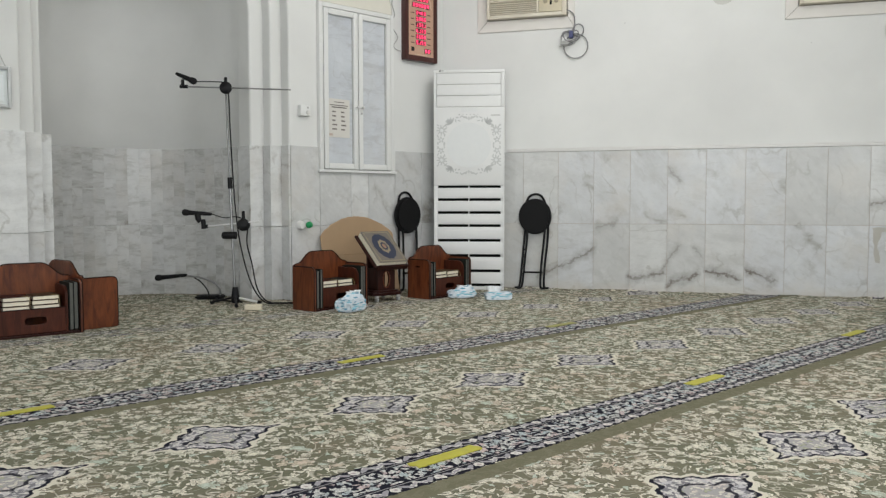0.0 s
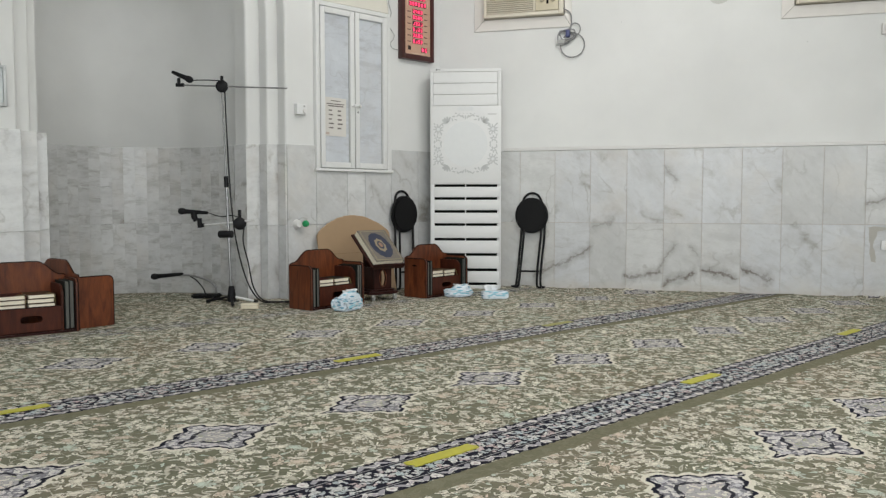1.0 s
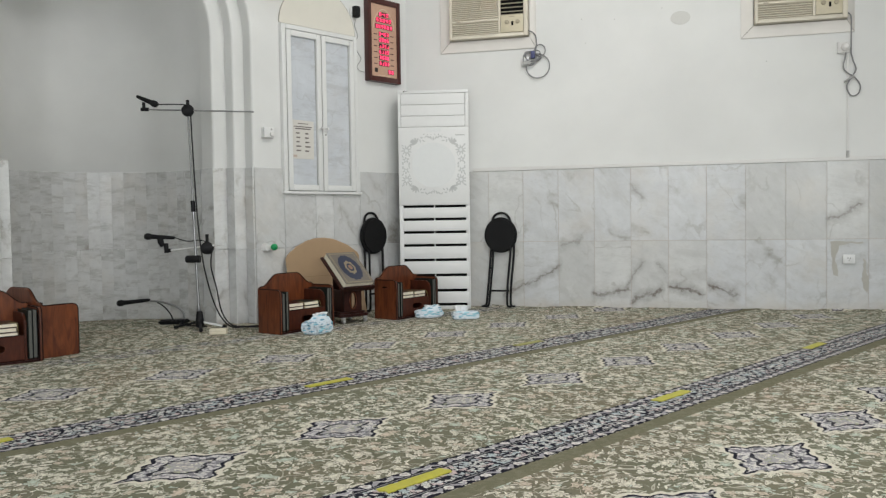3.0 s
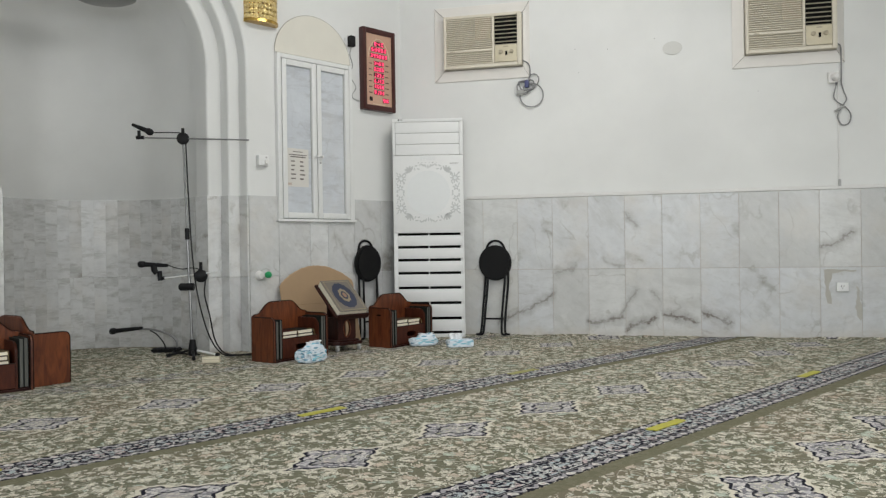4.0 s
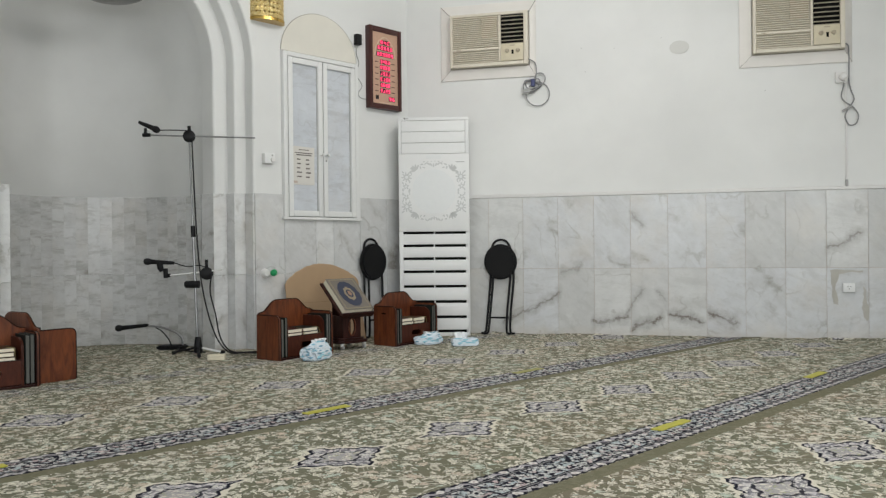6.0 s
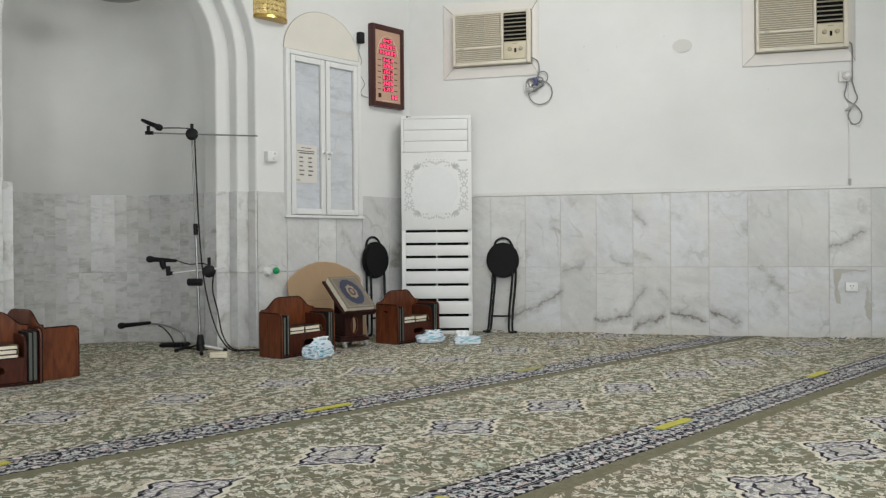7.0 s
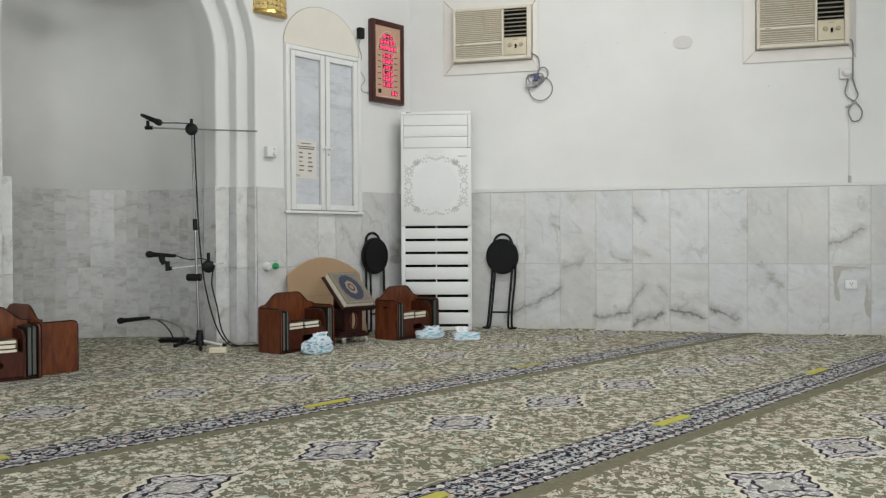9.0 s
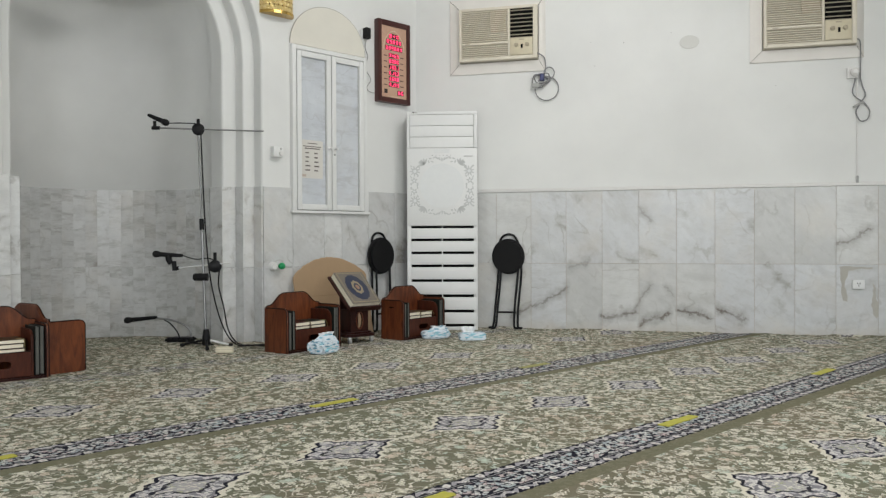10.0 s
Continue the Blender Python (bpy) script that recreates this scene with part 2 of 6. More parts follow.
def carpet_material():
    """Woven prayer carpet: olive ground, cream blossoms and leaves, rows of scalloped diamonds and navy-and-white bands."""
    n = Nodes("patterned_carpet")
    co = n.coords()
    sep = n.add("ShaderNodeSeparateXYZ", Vector=co)
    u, v = sep.outputs[0], sep.outputs[1]
    # the strips of carpet are not laid quite parallel
    v = n.math("MULTIPLY", v, n.math("MULTIPLY_ADD", u, 0.008, 1 - 0.008 * 2.2))
    v = n.math("ADD", v, n.math("MULTIPLY", n.math("SUBTRACT", n.noise(n.mapped(co, (1, 1, 0)), 0.6, 2), 0.5), 0.02))

    def nearest(rows):
        best = n.math("ABSOLUTE", n.math("SUBTRACT", v, rows[0]))
        for r in rows[1:]:
            best = n.math("MINIMUM", best, n.math("ABSOLUTE", n.math("SUBTRACT", v, r)))
        return best

    def flat(scale, offset=(0, 0, 0), warp=0.0):
        p = n.mapped(co, (scale, scale, 0), offset)
        if warp:
            w = n.add("ShaderNodeTexNoise", Vector=p, Scale=1.3, Detail=3.0)
            s = n.tree.nodes.new("ShaderNodeVectorMath")
            s.operation = "MULTIPLY_ADD"
            n.put(s.inputs[0], w.outputs[1])
            s.inputs[1].default_value = (warp, warp, 0)
            n.put(s.inputs[2], p)
            return s.outputs[0]
        return p

    def length(x, y):
        return n.math("SQRT", n.math("ADD", n.math("MULTIPLY", x, x), n.math("MULTIPLY", y, y)))

    def within(value, lo, hi):
        return n.math("MULTIPLY", n.math("GREATER_THAN", value, lo), n.math("LESS_THAN", value, hi))

    def blossoms(ground, scale, offset, petals, size, warp, colours, heart, edge, share=1.0, outline=1.14, aspect=0.7, ragged=0.5, core=0.66, spot=0.28):
        """Lays one size of blossom or leaf, each turned its own way, with a dark outline and a darker heart, over the ground."""
        p = flat(scale, offset, warp)
        vor = n.add("ShaderNodeTexVoronoi", Vector=p, Scale=1.0, Randomness=0.85)
        vor.voronoi_dimensions = "2D"
        d = n.tree.nodes.new("ShaderNodeVectorMath")
        d.operation = "SUBTRACT"
        n.put(d.inputs[0], p)
        n.put(d.inputs[1], vor.outputs["Position"])
        cs = n.add("ShaderNodeSeparateColor", Color=vor.outputs["Color"])
        turn = n.add("ShaderNodeVectorRotate", Vector=d.outputs[0], Angle=n.math("MULTIPLY", cs.outputs[0], 12.5))
        turn.rotation_type = "Z_AXIS"
        s = n.add("ShaderNodeSeparateXYZ", Vector=turn.outputs[0])
        x, y = s.outputs[0], n.math("DIVIDE", s.outputs[1], aspect)
        ang = n.math("ARCTAN2", y, x)
        lobes = n.math("COSINE", n.math("MULTIPLY", ang, petals))
        rough = n.math("SUBTRACT", n.noise(p, 3.4, 2), 0.5)
        radius = n.math("MULTIPLY", n.math("MULTIPLY_ADD", lobes, 0.26, n.math("MULTIPLY_ADD", rough, 2.0 * ragged, 1.0)),
                        n.math("MULTIPLY_ADD", cs.outputs[2], 0.5 * size, 0.6 * size))
        if share < 1.0:
            pick = n.math("FRACT", n.math("MULTIPLY", cs.outputs[1], 7.13))
            radius = n.math("MAXIMUM", n.math("MULTIPLY", radius, n.math("LESS_THAN", pick, share)), 0.001)
        t = n.math("DIVIDE", length(x, y), radius)
        light, dim, third = colours
        tint = n.mix(n.math("GREATER_THAN", cs.outputs[1], 0.52), light, dim)
        tint = n.mix(n.math("GREATER_THAN", cs.outputs[1], 0.80), tint, third)
        tint = n.mix(n.math("MULTIPLY", within(t, spot, core), 0.56), tint, heart)
        ground = n.mix(n.math("MULTIPLY", n.math("LESS_THAN", t, outline), 0.75), ground, edge)
        return n.mix(n.math("LESS_THAN", t, 1.0), ground, tint)

    olive = n.mix(n.noise(co, 1.8, 5), (0.172, 0.170, 0.118), (0.226, 0.220, 0.160))
    dark_olive = (0.046, 0.046, 0.030)
    cream, rose, mint = (0.85, 0.81, 0.69), (0.71, 0.60, 0.49), (0.59, 0.66, 0.57)
    # curling stems
    field = olive
    for scale, offset, width in ((5.0, (0, 0, 0), 0.011), (8.5, (4, 2, 0), 0.014)):
        stems = n.math("ABSOLUTE", n.math("SUBTRACT", n.noise(flat(1.0, offset), scale, 2, 0.45, 1.2), 0.5))
        field = n.mix(n.math("MULTIPLY", n.ramp(stems, (width, 1.0), (width * 1.9, 0.0)), 0.35), field, dark_olive)
        field = n.mix(n.math("MULTIPLY", n.ramp(stems, (width * 0.5, 1.0), (width, 0.0)), 0.80), field, (0.66, 0.62, 0.51))
    field = blossoms(field, 36.0, (3.1, 7.7, 0), 2.0, 0.42, 0.4, (cream, cream, rose), (0.36, 0.34, 0.26), dark_olive, 0.40, aspect=0.36, core=0.2, spot=0.1)
    field = blossoms(field, 27.0, (6.3, 3.3, 0), 3.0, 0.42, 0.5, (cream, mint, cream), (0.40, 0.38, 0.29), dark_olive, 0.55, aspect=0.40, core=0.5)
    field = blossoms(field, 17.0, (0.4, 1.9, 0), 5.0, 0.40, 0.5, (cream, cream, rose), (0.33, 0.315, 0.225), dark_olive, 0.66, 1.18, aspect=0.60, core=0.70)
    field = blossoms(field, 10.5, (5.4, 8.9, 0), 7.0, 0.34, 0.4, (cream, rose, mint), (0.33, 0.31, 0.22), dark_olive, 0.66, 1.12, 0.58, 0.75, 0.76, 0.44)
    patch = n.ramp(n.noise(flat(1.0, (4, 9, 0)), 1.6, 3), (0.48, 0.0), (0.68, 1.0))
    field = n.mix(n.math("MULTIPLY", patch, 0.16), field, (0.40, 0.25, 0.18))
    patch = n.ramp(n.noise(flat(1.0, (14, 3, 0)), 1.4, 3), (0.52, 0.0), (0.70, 1.0))
    field = n.mix(n.math("MULTIPLY", patch, 0.14), field, (0.22, 0.30, 0.22))

    navy = (0.020, 0.020, 0.031)
    # bands along the rows: guard borders of rosettes and leaves, ruled lines and a flowered middle
    dist = nearest(ROWS_STRIPE)
    jit = n.math("MULTIPLY", n.math("SUBTRACT", n.noise(flat(1.0), 58.0, 2), 0.5), 0.026)
    along = n.math("ADD", n.math("PINGPONG", n.math("ADD", u, 50 * 0.153 - 1.178), 0.0765), jit)
    across = n.math("ADD", n.math("SUBTRACT", dist, 0.089), jit)
    pale, lilac = (0.76, 0.73, 0.70), (0.40, 0.38, 0.41)
    leaf = length(n.math("DIVIDE", n.math("SUBTRACT", along, 0.062), 0.025), n.math("DIVIDE", n.math("MULTIPLY_ADD", n.math("SUBTRACT", along, 0.062), 0.55, across), 0.0105))
    leaf2 = length(n.math("DIVIDE", n.math("SUBTRACT", along, 0.035), 0.018), n.math("DIVIDE", n.math("MULTIPLY_ADD", n.math("SUBTRACT", along, 0.035), -0.6, across), 0.010))
    guard = n.mix(n.math("LESS_THAN", leaf, 1.0), navy, n.mix(n.math("LESS_THAN", leaf, 0.55), pale, lilac))
    guard = n.mix(n.math("LESS_THAN", leaf2, 1.0), guard, lilac)
    disc = length(along, across)
    guard = n.mix(n.math("LESS_THAN", disc, 0.0165), guard, n.mix(n.math("LESS_THAN", disc, 0.006), pale, (0.50, 0.44, 0.42)))
    sets = ((0.82, 0.81, 0.77), (0.58, 0.62, 0.63), (0.76, 0.62, 0.60))
    centre = blossoms(navy, 44.0, (7, 1, 0), 5.0, 0.60, 0.8, sets, (0.22, 0.24, 0.27), navy, 1.0, 1.1, 0.55)
    centre = blossoms(centre, 23.0, (1, 8, 0), 6.0, 0.44, 0.7, ((0.82, 0.81, 0.77), (0.58, 0.66, 0.67), (0.76, 0.60, 0.58)), (0.26, 0.28, 0.33), navy, 0.72, 1.22, 0.5)
    band = n.mix(n.math("LESS_THAN", dist, 0.060), guard, centre)
    band = n.mix(within(dist, 0.0565, 0.0645), band, navy)
    band = n.mix(within(dist, 0.0645, 0.0680), band, (0.44, 0.43, 0.43))
    edge_strip = nearest(tuple(r - 0.149 for r in ROWS_STRIPE if r < 4))
    field = n.mix(n.math("MULTIPLY", n.math("LESS_THAN", edge_strip, 0.036), 0.93), field, n.mix(n.noise(co, 2.5, 4), (0.170, 0.162, 0.105), (0.215, 0.204, 0.136)))
    faded = n.math("SUBTRACT", 1.0, n.math("MULTIPLY", n.math("GREATER_THAN", v, 4.0), n.ramp(n.noise(flat(1.0, (8, 8, 0)), 7.0, 3), (0.38, 0.1), (0.56, 0.9))))
    field = n.mix(n.math("MULTIPLY", n.math("LESS_THAN", n.math("ADD", dist, jit), 0.112), faded), field, band)

    # scalloped diamonds
    phase = n.math("MULTIPLY_ADD", n.math("GREATER_THAN", v, 3.04), -0.132, n.math("MULTIPLY_ADD", n.math("LESS_THAN", v, 1.667), -0.042, 62.5 - 1.228))
    su = n.math("SUBTRACT", n.math("MODULO", n.math("ADD", n.math("ADD", u, phase), 0.3125), 0.625), 0.3125)
    du, dv = n.math("ABSOLUTE", su), nearest(ROWS_MEDAL)
    a, b = n.math("DIVIDE", du, 0.212), n.math("DIVIDE", dv, 0.172)
    r = n.math("ADD", n.math("POWER", a, 0.86), n.math("POWER", b, 0.86))
    steps = n.math("MULTIPLY", n.math("SINE", n.math("MULTIPLY", n.math("SUBTRACT", a, b), 11.0)), 0.055)
    small = n.math("MULTIPLY", n.math("SUBTRACT", n.noise(flat(1.0), 44.0, 2), 0.5), 0.20)
    r = n.math("ADD", n.math("ADD", r, steps), small)
    field = n.mix(n.math("LESS_THAN", r, 1.16), field, (0.74, 0.70, 0.59))
    gaps = n.ramp(n.noise(flat(1.0, (3, 6, 0)), 24.0, 2), (0.34, 0.2), (0.40, 1.0))
    field = n.mix(n.math("MULTIPLY", n.math("LESS_THAN", r, 1.03), gaps), field, navy)
    sets = ((0.78, 0.75, 0.70), (0.71, 0.68, 0.67), (0.60, 0.58, 0.60))
    inner = blossoms((0.26, 0.25, 0.27), 32.0, (4, 4, 0), 3.0, 0.66, 0.8, sets, (0.52, 0.48, 0.50), (0.06, 0.058, 0.085), 1.0, 1.12, 0.55, 0.6, 0.5, 0.2)
    inner = blossoms(inner, 46.0, (2, 9, 0), 4.0, 0.46, 0.6, sets, (0.60, 0.56, 0.56), (0.10, 0.10, 0.13), 0.8, 1.15, 0.5)
    field = n.mix(n.math("LESS_THAN", r, 0.935), field, inner)
    heart = blossoms((0.44, 0.42, 0.42), 44.0, (9, 2, 0), 4.0, 0.56, 0.8, ((0.82, 0.78, 0.68), (0.76, 0.69, 0.62), (0.44, 0.46, 0.30)), (0.50, 0.46, 0.44), (0.09, 0.088, 0.11), 1.0, 1.15, 0.5)
    field = n.mix(n.math("LESS_THAN", r, 0.52), field, heart)
    broken = n.ramp(n.noise(flat(1.0, (1, 1, 0)), 32.0, 2), (0.38, 0.0), (0.43, 1.0))
    field = n.mix(n.math("MULTIPLY", n.math("MULTIPLY", within(r, 0.52, 0.63), broken), 0.95), field, navy)

    # pile and tread wear
    pile = n.noise(co, 420.0, 2)
    shade = n.ramp(pile, (0.30, 0.74), (0.62, 1.0))
    field = n.mix(1.0, field, shade, "MULTIPLY")
    n.bump(n.math("ADD", pile, n.noise(co, 60, 3)), 0.5, 0.004)
    return n.done(field, 0.97, 0.0, 0.05)


M_WALL = paint("white_wall_paint", (0.752, 0.757, 0.745))
M_NICHE = paint("niche_paint", (0.765, 0.77, 0.76), 0.65, 0.06)
M_CEIL = paint("ceiling_paint", (0.82, 0.82, 0.80))
M_CREAM = paint("cream_panel_paint", (0.73, 0.705, 0.63), 0.5, 0.04, 3)
M_MARBLE = marble("white_marble", (0.655, 0.66, 0.655), (0.44, 0.445, 0.445), (1.0, 1.0, 2.2))
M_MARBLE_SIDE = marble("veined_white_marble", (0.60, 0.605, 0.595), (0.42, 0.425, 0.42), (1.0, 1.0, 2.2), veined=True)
M_MARBLE_NICHE = marble("grey_marble", (0.58, 0.585, 0.58), (0.375, 0.375, 0.37), (0.7, 0.7, 2.8), True)
M_GROUT = plain("grout", (0.47, 0.405, 0.36), 0.9)
M_CARPET = carpet_material()
M_TRIM = plain("white_trim", (0.71, 0.70, 0.685), 0.4, vary=0.05)
M_ALU = plain("white_aluminium", (0.72, 0.725, 0.715), 0.32, vary=0.04)
M_PANEL = marble("printed_marble_panel", (0.60, 0.63, 0.67), (0.47, 0.495, 0.54), (1.0, 1.0, 1.6), True)
M_WOOD = wood("red_brown_wood", (0.065, 0.015, 0.006), (0.185, 0.052, 0.017))
M_WOOD_DARK = wood("dark_brown_wood", (0.018, 0.006, 0.005), (0.042, 0.012, 0.009), 0.42, 0.18)
# box wood with the shade of fronts and dividers put into its colour
M_WOOD_SHADED = wood("shaded_red_wood", (0.036, 0.009, 0.005), (0.088, 0.022, 0.010), 0.40, 0.25)
M_EDGE = wood("dark_edge_wood", (0.010, 0.004, 0.003), (0.022, 0.008, 0.006), 0.5, 0.15)
M_BLACK = plain("black_metal", (0.007, 0.007, 0.008), 0.42, specular=0.18)
M_VINYL = plain("black_vinyl", (0.006, 0.006, 0.0065), 0.6, scale=60, bump=0.3, specular=0.2)
M_RUBBER = plain("black_rubber", (0.011, 0.011, 0.012), 0.6, specular=0.2)
M_CHROME = plain("chrome", (0.78, 0.78, 0.78), 0.38, 0.7, 0.08)
M_POLE = plain("brushed_steel", (0.27, 0.27, 0.27), 0.34, 0.92, 0.08)
M_CARD = plain("cardboard", (0.36, 0.245, 0.145), 0.85, vary=0.12, scale=9)
M_WHITE = plain("white_plastic", (0.72, 0.725, 0.72), 0.35, vary=0.03)
M_SLOT = plain("dark_slot", (0.006, 0.006, 0.006), 0.8, specular=0.08)
M_BEIGE = plain("beige_plastic", (0.65, 0.60, 0.50), 0.45, vary=0.06)
M_BEIGE_DARK = plain("tan_plastic", (0.40, 0.35, 0.26), 0.5, vary=0.08)
M_FILTER = plain("tan_filter", (0.33, 0.28, 0.20), 0.8)
M_PAPER = plain("paper_pages", (0.80, 0.74, 0.60), 0.8, vary=0.08, scale=40)
M_GREY = plain("grey_plastic", (0.36, 0.36, 0.35), 0.5)
M_PRINT = plain("grey_print", (0.53, 0.54, 0.535), 0.45, vary=0.03)
M_SILVER = plain("silver_print", (0.685, 0.70, 0.70), 0.35, vary=0.03)


# ---- building helpers ----
TURN = radians(60.09)
QIBLA = Matrix.Rotation(TURN, 4, "Z")  # u along the prayer wall, v towards it
WALL_V, CORNER_U, WALL_Y = 5.279, 4.988, 6.956
CORNER_X = -2.089
DADO = 1.175


def bm_mesh(name, bm, material):
    mesh = bpy.data.meshes.new(name)
    bm.to_mesh(mesh)
    bm.free()
    mesh.materials.append(material)
    return mesh


def smooth(mesh, angle=40):
    mesh.shade_smooth()
    mesh.set_sharp_from_angle(angle=radians(angle))


def part(name, bm, material, parent=None, label="", at=None, soft=True):
    """Links a bmesh (or a mesh) as one mesh object under its thing."""
    mesh = bm if isinstance(bm, bpy.types.Mesh) else bm_mesh(name, bm, material)
    if soft and not isinstance(bm, bpy.types.Mesh):
        smooth(mesh)
    ob = new(name, mesh)
    if parent is not None:
        ob.parent = parent
    if at is not None:
        ob.matrix_basis = at
    if label:
        tagged(ob, label)
    return ob


def thing(name, m, label, category, group="", kind=""):
    ob = new(name)
    ob.empty_display_size = 0.05
    ob.matrix_basis = m
    return tagged(ob, label, category, group, kind)


def box(x0, x1, y0, y1, z0, z1, bevel=0.0, segments=2, bm=None, m=None):
    own = bm is None
    bm = bm or bmesh.new()
    made = bmesh.ops.create_cube(bm, size=1.0)["verts"]
    shape = Matrix.Translation(((x0 + x1) / 2, (y0 + y1) / 2, (z0 + z1) / 2)) @ Matrix.Diagonal((x1 - x0, y1 - y0, z1 - z0, 1))
    bmesh.ops.transform(bm, matrix=(m @ shape) if m is not None else shape, verts=made)
    if bevel:
        edges = list({e for v in made for e in v.link_edges})
        bmesh.ops.bevel(bm, geom=edges, offset=bevel, segments=segments, affect="EDGES", profile=0.6)
    return bm


def tube(points, radius, sides=10, bm=None, closed=False, taper=None):
    """A round bar along points."""
    bm = bm or bmesh.new()
    pts = [Vector(p) for p in points]
    rings, side = [], None
    for i, p in enumerate(pts):
        a = pts[(i - 1) % len(pts)] if (i > 0 or closed) else p
        b = pts[(i + 1) % len(pts)] if (i < len(pts) - 1 or closed) else p
        d = (b - a).normalized()
        if side is None:
            side = d.orthogonal().normalized()
        side = (side - d * side.dot(d)).normalized()
        up = d.cross(side)
        r = radius * (taper[i] if taper else 1)
        rings.append([bm.verts.new(p + r * (math.cos(k * math.tau / sides) * side + math.sin(k * math.tau / sides) * up)) for k in range(sides)])
    for i in range(len(rings) - (0 if closed else 1)):
        a, b = rings[i], rings[(i + 1) % len(rings)]
        for k in range(sides):
            bm.faces.new((a[k], a[(k + 1) % sides], b[(k + 1) % sides], b[k]))
    if not closed:
        bm.faces.new(list(reversed(rings[0])))
        bm.faces.new(rings[-1])
    bmesh.ops.recalc_face_normals(bm, faces=bm.faces)
    return bm


def spline(points, steps=8):
    """Catmull-Rom through the points."""
    p = [Vector(q) for q in points]
    p = [2 * p[0] - p[1], *p, 2 * p[-1] - p[-2]]
    out = []
    for i in range(1, len(p) - 2):
        for k in range(steps):
            t = k / steps
            out.append(0.5 * (2 * p[i] + (p[i + 1] - p[i - 1]) * t + (2 * p[i - 1] - 5 * p[i] + 4 * p[i + 1] - p[i + 2]) * t * t
                              + (3 * p[i] - p[i - 1] - 3 * p[i + 1] + p[i + 2]) * t ** 3))
    return [*out, p[-2]]


def prism(outline, depth, bm=None, axis="Y", bevel=0.0):
    """An outline in x and z, given depth along y (or in x and y along z)."""
    bm = bm or bmesh.new()
    if axis == "Y":
        a = [bm.verts.new((x, 0, z)) for x, z in outline]
        b = [bm.verts.new((x, depth, z)) for x, z in outline]
    else:
        a = [bm.verts.new((x, z, 0)) for x, z in outline]
        b = [bm.verts.new((x, z, depth)) for x, z in outline]
    caps = [bm.faces.new(a), bm.faces.new(list(reversed(b)))]
    for i in range(len(a)):
        j = (i + 1) % len(a)
        bm.faces.new((a[j], a[i], b[i], b[j]))
    bmesh.ops.recalc_face_normals(bm, faces=bm.faces)
    if bevel:
        edges = [e for e in bm.edges if any(f in e.link_faces for f in caps)]
        bmesh.ops.bevel(bm, geom=edges, offset=bevel, segments=2, affect="EDGES")
    return bm


def lathe(profile, sides=24, bm=None, m=None):
    """A turned form from (radius, height) pairs."""
    bm = bm or bmesh.new()
    start = len(bm.verts)
    rings = []
    for r, z in profile:
        rings.append([bm.verts.new((r * math.cos(k * math.tau / sides), r * math.sin(k * math.tau / sides), z)) for k in range(sides)])
    for a, b in zip(rings, rings[1:]):
        for k in range(sides):
            bm.faces.new((a[k], a[(k + 1) % sides], b[(k + 1) % sides], b[k]))
    bm.faces.new(list(reversed(rings[0])))
    bm.faces.new(rings[-1])
    bm.verts.ensure_lookup_table()
    if m is not None:
        bmesh.ops.transform(bm, matrix=m, verts=bm.verts[start:])
    bmesh.ops.recalc_face_normals(bm, faces=bm.faces)
    return bm


def structure(name, bm, material, label, m=None, category=""):
    ob = part(name, bm, material, None, label, m)
    return tagged(ob, label, category or name.split("_")[0], kind="structure")


# ---- the room ----
# floor: carpet in the frame of the prayer rows
bm = bmesh.new()
bmesh.ops.create_grid(bm, x_segments=1, y_segments=1, size=12)
structure("floor", bm, M_CARPET, "olive floral prayer carpet with navy and white row bands", QIBLA, "carpet")
structure("ceiling", box(-9, 6, -5, 10, CEIL, CEIL + 0.15), M_CEIL, "plain white painted ceiling over the hall")

# side wall, with two openings for the air conditioners
UNITS = ((-1.672, -0.993, 2.305, 2.76), (0.804, 1.475, 2.265, 2.74))
bm = bmesh.new()
y0, y1 = WALL_Y, WALL_Y + 0.25
x = CORNER_X - 0.3
for a, b, lo, hi in UNITS:
    box(x, a, y0, y1, 0, CEIL, bm=bm)
    box(a, b, y0, y1, 0, lo, bm=bm)
    box(a, b, y0, y1, hi, CEIL, bm=bm)
    x = b
box(x, 5.6, y0, y1, 0, CEIL, bm=bm)
wall_side = structure("wall_side", bm, M_WALL, "white painted plaster side wall above a marble dado")

# prayer wall with a stepped arch before a round niche
ARCH = ((2.461, 0.930, 0.0, 0.1), (2.465, 0.829, 0.1, 0.2), (2.444, 0.733, 0.2, 0.36))
SPRING = 2.15


